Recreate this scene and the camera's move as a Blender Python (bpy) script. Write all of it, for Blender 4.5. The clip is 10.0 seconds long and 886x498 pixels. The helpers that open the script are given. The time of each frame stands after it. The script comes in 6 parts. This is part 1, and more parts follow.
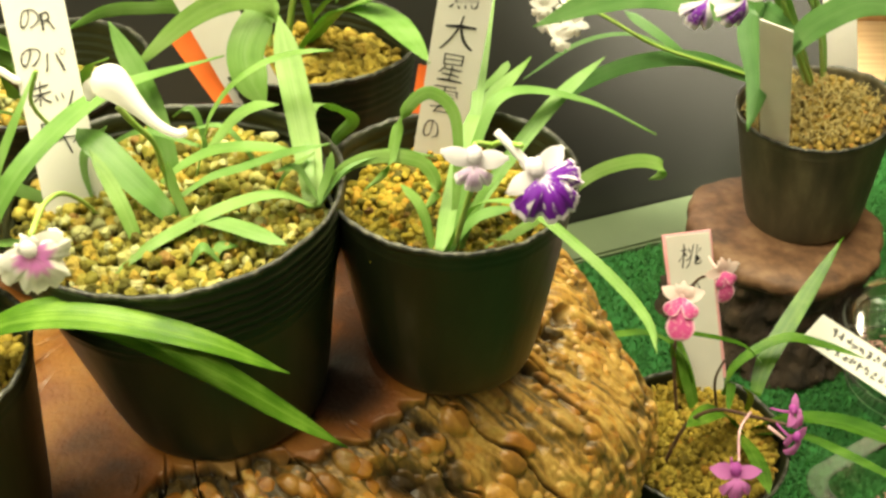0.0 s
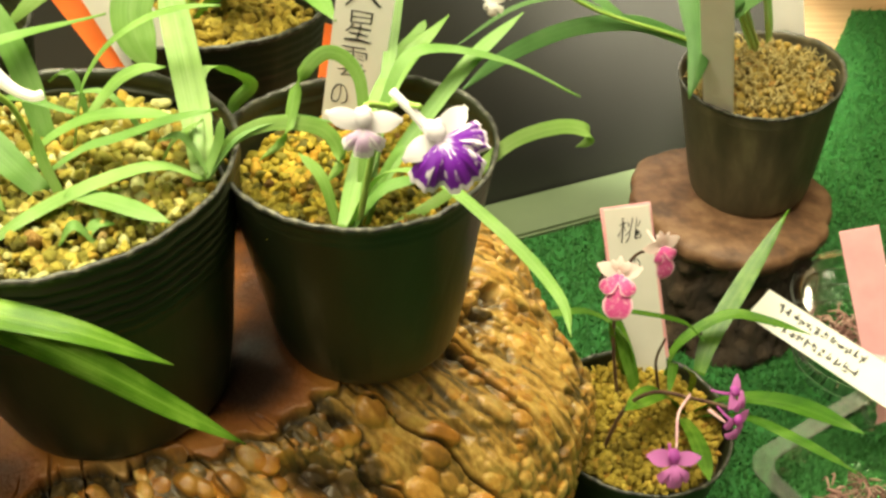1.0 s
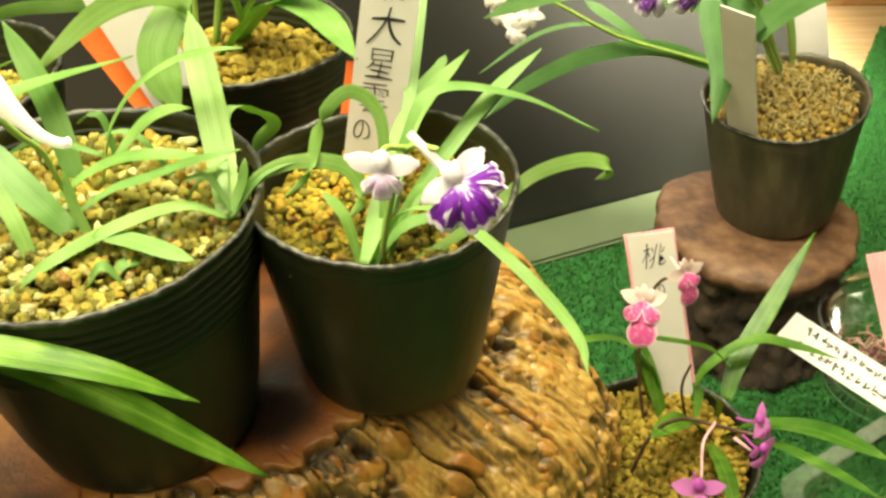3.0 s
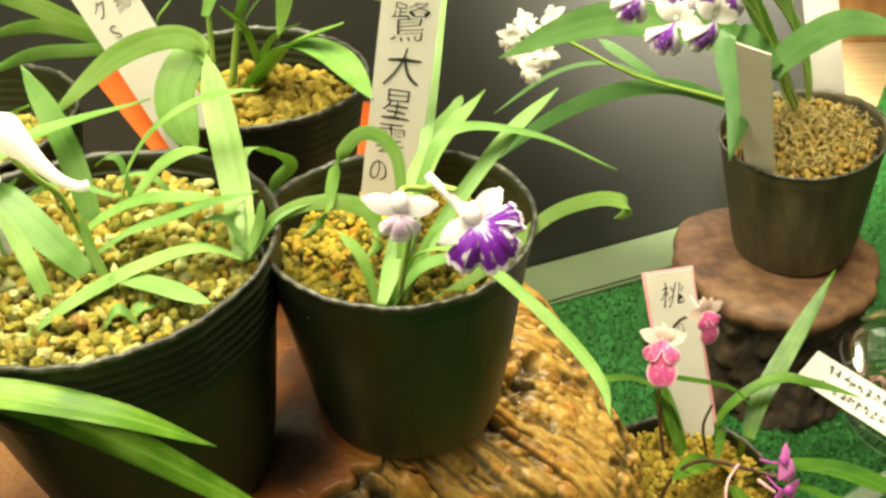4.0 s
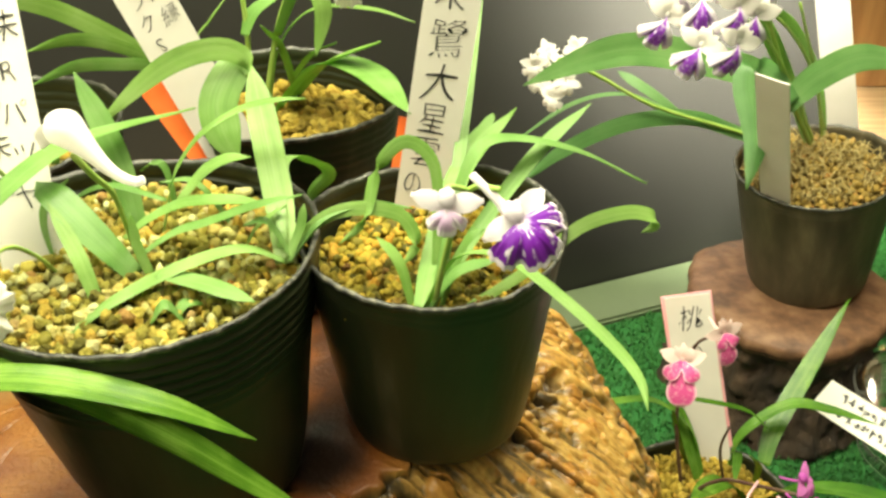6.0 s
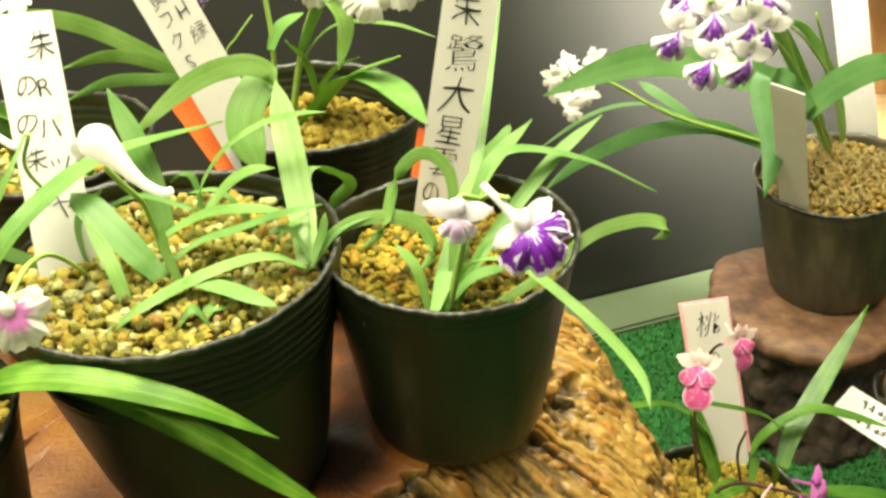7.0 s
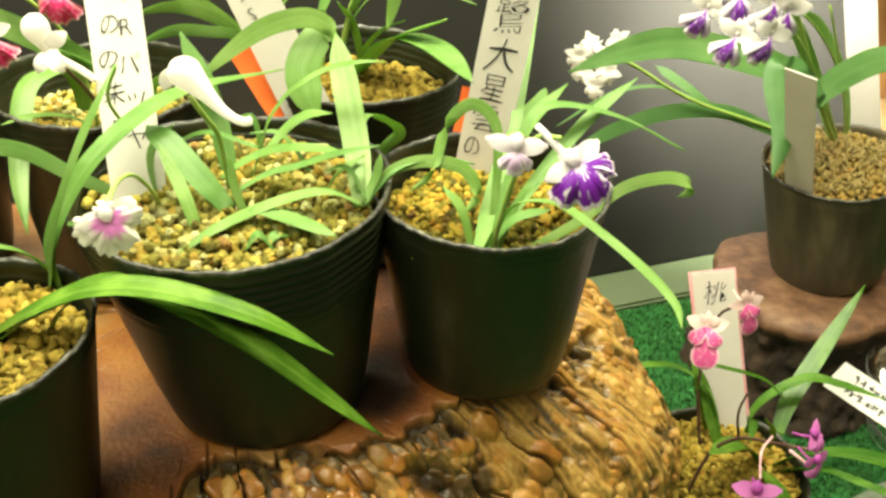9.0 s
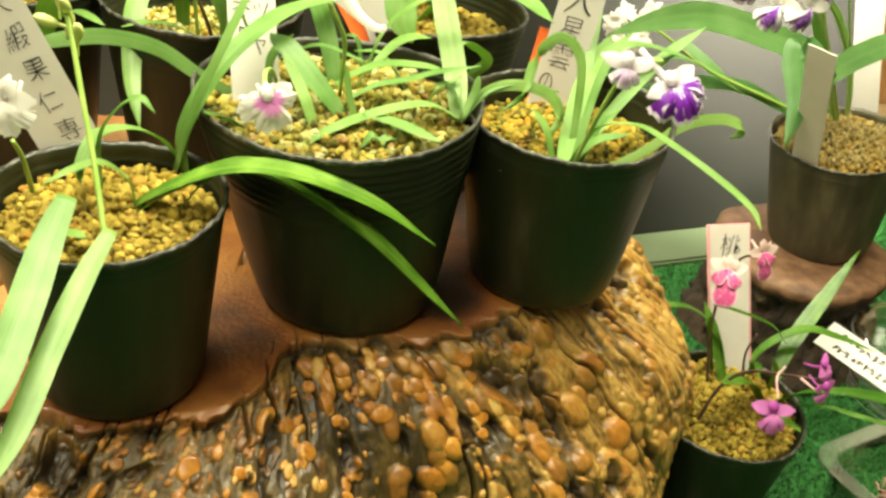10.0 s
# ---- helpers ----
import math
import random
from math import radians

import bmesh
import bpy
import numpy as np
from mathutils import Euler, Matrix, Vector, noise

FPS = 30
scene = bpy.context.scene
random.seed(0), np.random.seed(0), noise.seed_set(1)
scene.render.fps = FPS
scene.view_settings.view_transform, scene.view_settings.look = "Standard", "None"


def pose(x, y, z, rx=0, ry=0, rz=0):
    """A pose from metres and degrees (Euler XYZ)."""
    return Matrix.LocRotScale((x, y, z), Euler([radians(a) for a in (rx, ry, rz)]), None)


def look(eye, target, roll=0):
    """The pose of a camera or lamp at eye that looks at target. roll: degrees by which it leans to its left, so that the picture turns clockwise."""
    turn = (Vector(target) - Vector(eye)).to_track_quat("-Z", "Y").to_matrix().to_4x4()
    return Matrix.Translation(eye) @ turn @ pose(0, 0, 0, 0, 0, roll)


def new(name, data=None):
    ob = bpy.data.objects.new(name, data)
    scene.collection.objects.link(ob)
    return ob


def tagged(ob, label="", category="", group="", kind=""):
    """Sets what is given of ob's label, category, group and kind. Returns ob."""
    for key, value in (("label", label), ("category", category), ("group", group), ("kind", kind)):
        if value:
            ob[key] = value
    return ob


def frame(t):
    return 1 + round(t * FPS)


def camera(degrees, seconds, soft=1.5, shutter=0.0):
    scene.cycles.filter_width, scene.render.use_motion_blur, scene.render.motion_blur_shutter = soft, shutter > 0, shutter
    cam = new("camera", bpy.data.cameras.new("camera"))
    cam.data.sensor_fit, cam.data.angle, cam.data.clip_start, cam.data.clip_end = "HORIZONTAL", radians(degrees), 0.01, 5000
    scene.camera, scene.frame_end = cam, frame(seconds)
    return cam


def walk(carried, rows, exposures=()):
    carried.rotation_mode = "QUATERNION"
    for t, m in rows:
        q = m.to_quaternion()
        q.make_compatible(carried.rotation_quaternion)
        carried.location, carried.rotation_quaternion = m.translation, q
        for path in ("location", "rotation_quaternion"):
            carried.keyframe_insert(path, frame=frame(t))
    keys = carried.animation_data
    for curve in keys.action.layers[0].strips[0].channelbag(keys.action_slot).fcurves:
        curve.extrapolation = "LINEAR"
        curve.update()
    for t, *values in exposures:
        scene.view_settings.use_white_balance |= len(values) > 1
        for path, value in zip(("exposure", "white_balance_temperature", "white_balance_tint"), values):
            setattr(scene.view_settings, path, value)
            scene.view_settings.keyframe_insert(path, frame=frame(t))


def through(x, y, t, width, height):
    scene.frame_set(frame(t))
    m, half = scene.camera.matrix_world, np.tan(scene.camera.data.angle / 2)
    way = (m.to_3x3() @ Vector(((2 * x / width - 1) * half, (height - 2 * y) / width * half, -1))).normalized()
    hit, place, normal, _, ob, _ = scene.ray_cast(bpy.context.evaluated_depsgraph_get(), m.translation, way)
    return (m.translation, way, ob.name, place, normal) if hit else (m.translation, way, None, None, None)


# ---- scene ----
cam = camera(46.7, 10.0, soft=2.8)
PATH = [
    (0, (0.001, 0.013, 0.45), (0.003, 1.597, -0.77), 0.6),
    (0.5, (0.025, 0.034, 0.44), (0.103, 1.6, -0.802), 0.3),
    (1, (0.018, 0.036, 0.431), (0.095, 1.594, -0.821), 1.6),
    (1.5, (0.019, 0.04, 0.438), (0.065, 1.61, -0.8), -0.2),
    (2, (0.02, 0.041, 0.437), (0.049, 1.61, -0.803), -0.5),
    (3.3, (0.022, 0.036, 0.439), (0.034, 1.616, -0.788), -0.5),
    (3.5, (0.025, 0.04, 0.44), (0.031, 1.619, -0.788), -1.0),
    (4, (0.02, 0.039, 0.437), (0.01, 1.662, -0.731), -1.3),
    (4.5, (0.013, 0.028, 0.435), (-0.006, 1.688, -0.681), -0.8),
    (5, (0.011, 0.027, 0.434), (0.006, 1.691, -0.676), -0.4),
    (5.5, (0.009, 0.028, 0.432), (0.011, 1.696, -0.671), -0.1),
    (7, (0.015, 0.014, 0.439), (-0.06, 1.694, -0.642), -1.5),
    (7.5, (0.018, 0.014, 0.442), (-0.078, 1.699, -0.632), -2.1),
    (8, (0.011, 0.006, 0.438), (-0.109, 1.687, -0.64), -1.4),
    (8.5, (0.012, -0.003, 0.439), (-0.103, 1.669, -0.653), -1.1),
    (9, (-0.003, -0.021, 0.438), (-0.053, 1.659, -0.646), 1.6),
    (9.5, (-0.032, -0.045, 0.446), (-0.05, 1.645, -0.622), 3.4),
    (10, (-0.053, -0.076, 0.431), (0.005, 1.601, -0.657), 7.5),
]
walk(cam, [(t, look(eye, target, roll)) for t, eye, target, roll in PATH], [(0.0, 0.02, 7000, 10), (1.0, 0.10, 7000, 10), (2.0, 0.15, 7000, 10), (4.0, 0.19, 6900, 10), (5.5, 0.19, 6700, 10), (7.0, 0.19, 6500, 10), (8.5, 0.17, 6500, 10), (10.0, 0.22, 6700, 10)])

# ---- light ----
world = bpy.data.worlds.new("world")
scene.world = world
world.use_nodes = True
bg = world.node_tree.nodes["Background"]
bg.inputs["Color"].default_value = (1.0, 0.87, 0.66, 1)
bg.inputs["Strength"].default_value = 0.5


def area_lamp(name, eye, target, sx, sy, watts, colour, spread=180):
    lamp = bpy.data.lights.new(name, "AREA")
    lamp.shape, lamp.size, lamp.size_y, lamp.energy, lamp.color = "RECTANGLE", sx, sy, watts, colour
    lamp.spread = radians(spread)
    ob = new(name, lamp)
    ob.matrix_world = look(eye, target)
    return ob


area_lamp("ceiling_lamp", (-0.07, 0.37, 0.80), (-0.06, 0.34, 0.2), 0.80, 0.30, 17.0, (1.0, 0.97, 0.70))
# unseen narrow beam, added to give the backdrop its pale glow
area_lamp("shelf_lamp", (0.12, 0.40, 0.75), (0.165, 0.66, 0.335), 0.16, 0.12, 6.4, (1.0, 0.95, 0.80), 24)
# added fill from the front left, no lamp of the place
area_lamp("room_lamp", (-0.5, -0.65, 1.7), (-0.05, 0.35, 0.2), 1.2, 0.6, 17.0, (1.0, 0.95, 0.70))


# ---- materials ----
def material(name, colour=(0.5, 0.5, 0.5), rough=0.5, **more):
    m = bpy.data.materials.new(name)
    m.use_nodes = True
    b = m.node_tree.nodes["Principled BSDF"]
    b.inputs["Base Color"].default_value = (*colour, 1)
    b.inputs["Roughness"].default_value = rough
    for key, value in more.items():
        b.inputs[key.replace("_", " ")].default_value = value
    return m


def node(m, kind, **props):
    n = m.node_tree.nodes.new(kind)
    for key, value in props.items():
        n.inputs[key.replace("_", " ")].default_value = value
    return n


def join(m, a, out, b, inp):
    m.node_tree.links.new(a.outputs[out], b.inputs[inp])


def ramp(m, stops):
    n = m.node_tree.nodes.new("ShaderNodeValToRGB")
    e = n.color_ramp.elements
    e[0].position, e[0].color = stops[0][0], (*stops[0][1], 1)
    e[1].position, e[1].color = stops[-1][0], (*stops[-1][1], 1)
    for p, c in stops[1:-1]:
        e.new(p).color = (*c, 1)
    return n


def shader(m):
    return m.node_tree.nodes["Principled BSDF"]


def noisy(m, stops, scale, detail=4.0, source="Object", stretch=(1, 1, 1), bump=0.0, bump_scale=None, distance=0.001):
    """Colour from noise through a ramp, and fine relief."""
    co = node(m, "ShaderNodeTexCoord")
    mp = node(m, "ShaderNodeMapping")
    mp.inputs["Scale"].default_value = stretch
    join(m, co, source, mp, "Vector")
    n = node(m, "ShaderNodeTexNoise", Scale=scale, Detail=detail)
    join(m, mp, "Vector", n, "Vector")
    r = ramp(m, stops)
    join(m, n, "Fac", r, "Fac")
    join(m, r, "Color", shader(m), "Base Color")
    if bump:
        n2 = node(m, "ShaderNodeTexNoise", Scale=bump_scale or scale * 4, Detail=5.0)
        join(m, mp, "Vector", n2, "Vector")
        bp = node(m, "ShaderNodeBump", Strength=bump, Distance=distance)
        join(m, n2, "Fac", bp, "Height")
        join(m, bp, "Normal", shader(m), "Normal")
    return r


def island_colour(m, stops, scale=900.0, pieces=False):
    """Each piece of a joined mesh, or each object, takes its own colour, broken by fine grain."""
    g = node(m, "ShaderNodeObjectInfo" if pieces else "ShaderNodeNewGeometry")
    r = ramp(m, stops)
    join(m, g, "Random" if pieces else "Random Per Island", r, "Fac")
    co = node(m, "ShaderNodeTexCoord")
    n = node(m, "ShaderNodeTexNoise", Scale=scale, Detail=4.0)
    join(m, co, "Object", n, "Vector")
    mix = m.node_tree.nodes.new("ShaderNodeMixRGB")
    mix.blend_type = "MULTIPLY"
    mix.inputs["Fac"].default_value = 0.55
    r2 = ramp(m, [(0.3, (0.45, 0.40, 0.34)), (0.7, (1.15, 1.12, 1.05))])
    join(m, n, "Fac", r2, "Fac")
    join(m, r, "Color", mix, "Color1")
    join(m, r2, "Color", mix, "Color2")
    join(m, mix, "Color", shader(m), "Base Color")
    bp = node(m, "ShaderNodeBump", Strength=0.5, Distance=0.3 if pieces else 0.0006)
    join(m, n, "Fac", bp, "Height")
    join(m, bp, "Normal", shader(m), "Normal")


def grit_material(name, stops, rough):
    """One material for loose grit joined in a heap, and its twin for pebbles that are objects."""
    twins = []
    for pieces in (False, True):
        m = material(name, (0.5, 0.35, 0.1), rough, Specular_IOR_Level=0.25)
        island_colour(m, stops, 1.8 if pieces else 900.0, pieces)
        twins.append(m)
    return twins


PLASTIC = material("black_pot_plastic", (0.008, 0.008, 0.006), 0.40, Specular_IOR_Level=0.34)
noisy(PLASTIC, [(0.3, (0.011, 0.014, 0.006)), (0.58, (0.018, 0.021, 0.009)), (0.68, (0.032, 0.032, 0.018)), (0.80, (0.085, 0.082, 0.055))], 75, 6, stretch=(1, 1, 0.14), bump=0.25, bump_scale=220, distance=0.0008)
DUSTY = material("dusty_pot_plastic", (0.03, 0.028, 0.022), 0.55, Specular_IOR_Level=0.35)
noisy(DUSTY, [(0.32, (0.0390, 0.0345, 0.0192)), (0.55, (0.0825, 0.0690, 0.0382)), (0.8, (0.1800, 0.1500, 0.0843))], 70, 7, stretch=(1, 1, 0.3), bump=0.3, bump_scale=220, distance=0.0008)
BACKDROP = material("black_backdrop", (0.012, 0.012, 0.011), 0.36, Specular_IOR_Level=0.7)
noisy(BACKDROP, [(0.3, (0.011, 0.011, 0.0095)), (0.7, (0.017, 0.017, 0.0150))], 6, 5, bump=0.12, bump_scale=300, distance=0.0005)
LEDGE = material("pale_green_board", (0.35, 0.45, 0.27), 0.45)
noisy(LEDGE, [(0.3, (0.075, 0.105, 0.055)), (0.7, (0.110, 0.145, 0.078))], 12, 5, bump=0.1)
PLANK = material("pale_table_wood", (0.5, 0.33, 0.18), 0.55)
noisy(PLANK, [(0.25, (0.30, 0.19, 0.090)), (0.5, (0.42, 0.285, 0.145)), (0.8, (0.50, 0.36, 0.190))], 9, 6, stretch=(1, 14, 1), bump=0.15)
BROWN = material("red_brown_wood", (0.25, 0.09, 0.03), 0.5)
noisy(BROWN, [(0.3, (0.30, 0.14, 0.0467)), (0.7, (0.46, 0.25, 0.0935))], 5, 6, stretch=(12, 1, 1), bump=0.1)
ROOM = material("room_wall_paint", (0.62, 0.55, 0.43), 0.8)
noisy(ROOM, [(0.3, (0.58, 0.51, 0.40)), (0.7, (0.66, 0.59, 0.46))], 3, 4)
TURF_BASE = material("turf_backing", (0.010, 0.07, 0.025), 0.8)
noisy(TURF_BASE, [(0.3, (0.008, 0.085, 0.012)), (0.7, (0.014, 0.14, 0.022))], 120, 4)
TURF = material("turf_blades", (0.015, 0.16, 0.05), 0.75)
island_colour(TURF, [(0.0, (0.013, 0.105, 0.012)), (0.5, (0.017, 0.13, 0.016)), (1.0, (0.024, 0.155, 0.022))], 500)
GRAVEL = grit_material("kanuma_grit", [(0.0, (0.062, 0.055, 0.0050)), (0.2, (0.140, 0.122, 0.0090)), (0.45, (0.255, 0.200, 0.0160)), (0.65, (0.350, 0.262, 0.0250)), (0.8, (0.385, 0.205, 0.0180)), (0.93, (0.450, 0.365, 0.0560)), (1.0, (0.115, 0.052, 0.0110))], 0.72)
GRAVEL_PALE = grit_material("pale_grit", [(0.0, (0.0950, 0.0880, 0.0120)), (0.15, (0.1700, 0.1550, 0.0180)), (0.35, (0.2747, 0.2494, 0.0418)), (0.50, (0.3756, 0.3182, 0.0533)), (0.66, (0.3956, 0.2580, 0.0318)), (0.80, (0.4547, 0.4300, 0.1446)), (0.95, (0.5065, 0.5260, 0.2562)), (1.0, (0.2847, 0.1376, 0.0229))], 0.72)
GRAVEL_EVEN = grit_material("even_grit", [(0.0, (0.17, 0.125, 0.014)), (0.3, (0.28, 0.205, 0.024)), (0.6, (0.38, 0.275, 0.036)), (0.85, (0.46, 0.36, 0.064)), (1.0, (0.34, 0.17, 0.020))], 0.72)
GRAVEL_TAN = grit_material("tan_grit", [(0.0, (0.0820, 0.0574, 0.0134)), (0.3, (0.1968, 0.1353, 0.0273)), (0.6, (0.2952, 0.2009, 0.0394)), (0.85, (0.3608, 0.2624, 0.0728)), (1.0, (0.3280, 0.1394, 0.0243))], 0.72)
SOIL = material("dark_soil", (0.09, 0.06, 0.03), 0.9)
noisy(SOIL, [(0.3, (0.05, 0.035, 0.015)), (0.7, (0.16, 0.11, 0.05))], 300, 4, bump=0.5)
MOSS = material("dry_moss_fibre", (0.42, 0.30, 0.14), 0.85)
island_colour(MOSS, [(0.0, (0.30, 0.235, 0.08)), (1.0, (0.42, 0.34, 0.14))])
RIM = material("scuffed_pot_rim", (0.05, 0.05, 0.045), 0.42)
noisy(RIM, [(0.40, (0.010, 0.010, 0.008)), (0.55, (0.05, 0.050, 0.040)), (0.72, (0.13, 0.125, 0.09))], 420, 5, bump=0.4, bump_scale=900, distance=0.0003)


# ---- building helpers ----
def mesh_object(name, bm, mat, smooth=True):
    me = bpy.data.meshes.new(name)
    bm.to_mesh(me)
    bm.free()
    me.materials.append(mat)
    if smooth:
        me.polygons.foreach_set("use_smooth", [True] * len(me.polygons))
    return new(name, me)


def part(name, bm, mat, parent, label="", smooth=True):
    ob = mesh_object(name, bm, mat, smooth)
    ob.parent = parent
    return tagged(ob, label)


def thing(name, at, label, category, group="", kind=""):
    ob = new(name)
    ob.location = at
    ob.empty_display_size = 0.01
    bpy.context.view_layer.update()
    return tagged(ob, label, category, group, kind)


def from_arrays(name, verts, faces, mat, smooth=True):
    me = bpy.data.meshes.new(name)
    verts, faces = np.asarray(verts, float), np.asarray(faces, int)
    me.vertices.add(len(verts))
    me.vertices.foreach_set("co", verts.ravel())
    n = faces.shape[1]
    me.loops.add(faces.size)
    me.loops.foreach_set("vertex_index", faces.ravel())
    me.polygons.add(len(faces))
    me.polygons.foreach_set("loop_start", np.arange(0, faces.size, n))
    me.polygons.foreach_set("use_smooth", np.full(len(faces), smooth))
    me.update(calc_edges=True)
    me.validate()
    me.materials.append(mat)
    return new(name, me)


def box(bm, x0, y0, z0, x1, y1, z1, bevel=0.0):
    r = bmesh.ops.create_cube(bm, size=1.0, matrix=Matrix.Translation(((x0 + x1) / 2, (y0 + y1) / 2, (z0 + z1) / 2)) @ Matrix.Diagonal((x1 - x0, y1 - y0, z1 - z0, 1)))
    if bevel:
        bmesh.ops.bevel(bm, geom=list({e for v in r["verts"] for e in v.link_edges}), offset=bevel, segments=2, affect="EDGES")
    return bm


def lathe(bm, rings, steps=64):
    """Rings of (radius, height, wobble function of the angle or None), joined from first to last."""
    last = None
    for r, z, wob in rings:
        row = []
        for i in range(steps):
            a = 2 * math.pi * i / steps
            k, dz = wob(a) if wob else (1.0, 0.0)
            row.append(bm.verts.new((r * k * math.cos(a), r * k * math.sin(a), z + dz)))
        if last:
            for i in range(steps):
                bm.faces.new((last[i], last[(i + 1) % steps], row[(i + 1) % steps], row[i]))
        last = row
    return last


def spline(points, n):
    """n + 1 points on a smooth line through the given ones."""
    p = [Vector(q) for q in points]
    if len(p) == 2:
        return [p[0].lerp(p[1], i / n) for i in range(n + 1)]
    p = [2 * p[0] - p[1]] + p + [2 * p[-1] - p[-2]]
    spans = len(p) - 3
    out = []
    for i in range(n + 1):
        s = i / n * spans
        k = min(int(s), spans - 1)
        t = s - k
        a, b, c, d = p[k:k + 4]
        out.append(0.5 * (2 * b + (c - a) * t + (2 * a - 5 * b + 4 * c - d) * t * t + (3 * b - a - 3 * c + d) * t ** 3))
    return out


def tube(bm, points, r0, r1, n=12, sides=8):
    line = spline(points, n)
    last = None
    for i, p in enumerate(line):
        t = (line[min(i + 1, n)] - line[max(i - 1, 0)]).normalized()
        u = t.orthogonal().normalized() if last is None else (u - t * u.dot(t)).normalized()
        v = t.cross(u)
        r = r0 + (r1 - r0) * i / n
        row = [bm.verts.new(p + r * (math.cos(a) * u + math.sin(a) * v)) for a in (2 * math.pi * k / sides for k in range(sides))]
        if last:
            for k in range(sides):
                bm.faces.new((last[k], last[(k + 1) % sides], row[(k + 1) % sides], row[k]))
        else:
            bm.faces.new(row[::-1])
        last = row
    bm.faces.new(last)
    return bm


# ---- setting ----
bm = bmesh.new()
box(bm, -1.4, -0.9, -0.06, 1.6, 1.35, -0.008, 0.003)
box(bm, -1.35, -0.85, -0.80, 1.55, 1.30, -0.062)
tagged(mesh_object("table_top", bm, PLANK, False), "pale wooden display table top with visible grain", "table", kind="structure")

TURF_OUTLINE = [(-1.0, -0.6), (1.3, -0.6), (1.3, 0.94), (0.452, 0.94), (0.30, 0.66), (0.157, 0.605), (-1.0, 0.163)]
bm = bmesh.new()
f = bm.faces.new([bm.verts.new((x, y, -0.001)) for x, y in TURF_OUTLINE])
ex = bmesh.ops.extrude_face_region(bm, geom=[f])
bmesh.ops.translate(bm, verts=[v for v in ex["geom"] if isinstance(v, bmesh.types.BMVert)], vec=(0, 0, -0.0065))
bmesh.ops.recalc_face_normals(bm, faces=bm.faces)
tagged(mesh_object("turf_mat", bm, TURF_BASE, False), "green artificial turf mat laid on the table", "turf", kind="structure")


def inside(px, py, poly):
    hit = np.zeros(len(px), bool)
    for (x0, y0), (x1, y1) in zip(poly, poly[1:] + poly[:1]):
        cross = ((y0 > py) != (y1 > py)) & (px < (x1 - x0) * (py - y0) / (y1 - y0 + 1e-12) + x0)
        hit ^= cross
    return hit


def turf_blades():
    rng = np.random.default_rng(4)
    n = 150000
    px, py = rng.uniform(0.04, 0.62, n), rng.uniform(0.24, 0.95, n)
    keep = inside(px, py, TURF_OUTLINE) & (rng.random(n) < np.clip(1.25 - py * 0.7, 0.4, 1))
    px, py = px[keep], py[keep]
    n = len(px)
    a, tilt, h, w = rng.uniform(0, 2 * np.pi, n), rng.uniform(0.2, 1.1, n), rng.uniform(0.0022, 0.0038, n), rng.uniform(0.00035, 0.00060, n)
    dx, dy = np.cos(a), np.sin(a)
    base = np.stack([px, py, np.full(n, -0.001)], 1)
    side = np.stack([-dy, dx, np.zeros(n)], 1) * w[:, None]
    mid = base + np.stack([dx * h * np.sin(tilt * 0.5) * 0.6, dy * h * np.sin(tilt * 0.5) * 0.6, h * 0.6 * np.cos(tilt * 0.5)], 1)
    top = mid + np.stack([dx * h * 0.5 * np.sin(tilt * 1.5), dy * h * 0.5 * np.sin(tilt * 1.5), h * 0.5 * np.cos(tilt * 1.5)], 1)
    verts = np.stack([base - side, base + side, mid + side, mid - side, top + side * 0.4, top - side * 0.4], 1).reshape(-1, 3)
    k = np.arange(n)[:, None] * 6
    faces = np.concatenate([k + np.array([0, 1, 2, 3]), k + np.array([3, 2, 4, 5])])
    return tagged(from_arrays("turf_blades", verts, faces, TURF), "short green plastic blades of artificial turf", "turf", kind="stuff")


turf_blades()

# backdrop board and the ledge at its foot, both turned about the vertical
BOARD_LEAN = 14  # degrees that the board leans back from upright
BACK = Matrix.Translation((0.083, 0.624, 0)) @ Matrix.Rotation(math.atan2(0.044, 0.109), 4, "Z")
bm = bmesh.new()
box(bm, -1.0, 0.0, -0.008, 0.245, 0.012, 0.95, 0.0015)
ob = mesh_object("backdrop_board", bm, BACKDROP, False)
ob.matrix_world = BACK @ Matrix.Rotation(radians(-BOARD_LEAN), 4, "X")
tagged(ob, "satin black backdrop board standing behind the pots", "backdrop", kind="structure")
bm = bmesh.new()
box(bm, -1.0, -0.043, -0.008, 0.24, -0.0005, 0.002, 0.002)
ob = mesh_object("ledge_board", bm, LEDGE, False)
ob.matrix_world = BACK
tagged(ob, "pale green board lying at the foot of the backdrop", "board", kind="structure")

bm = bmesh.new()
box(bm, 0.25, 1.0, -0.008, 1.5, 1.02, 0.9, 0.002)
tagged(mesh_object("wall_back", bm, BROWN, False), "red-brown wooden wall behind the table", "wall", kind="structure")
for name, b in (("wall_north", (-1.6, 1.5, -0.8, 1.8, 1.6, 2.3)), ("wall_west", (-1.7, -1.6, -0.8, -1.6, 1.6, 2.3)), ("wall_east", (1.8, -1.6, -0.8, 1.9, 1.6, 2.3)), ("wall_south", (-1.7, -1.7, -0.8, 1.9, -1.6, 2.3)), ("ceiling", (-1.7, -1.7, 2.3, 1.9, 1.6, 2.4)), ("floor", (-1.7, -1.7, -0.85, 1.9, 1.6, -0.8))):
    bm = bmesh.new()
    box(bm, *b)
    tagged(mesh_object(name, bm, ROOM, False), "plain warm white painted room surface", name.split("_")[0], kind="structure")


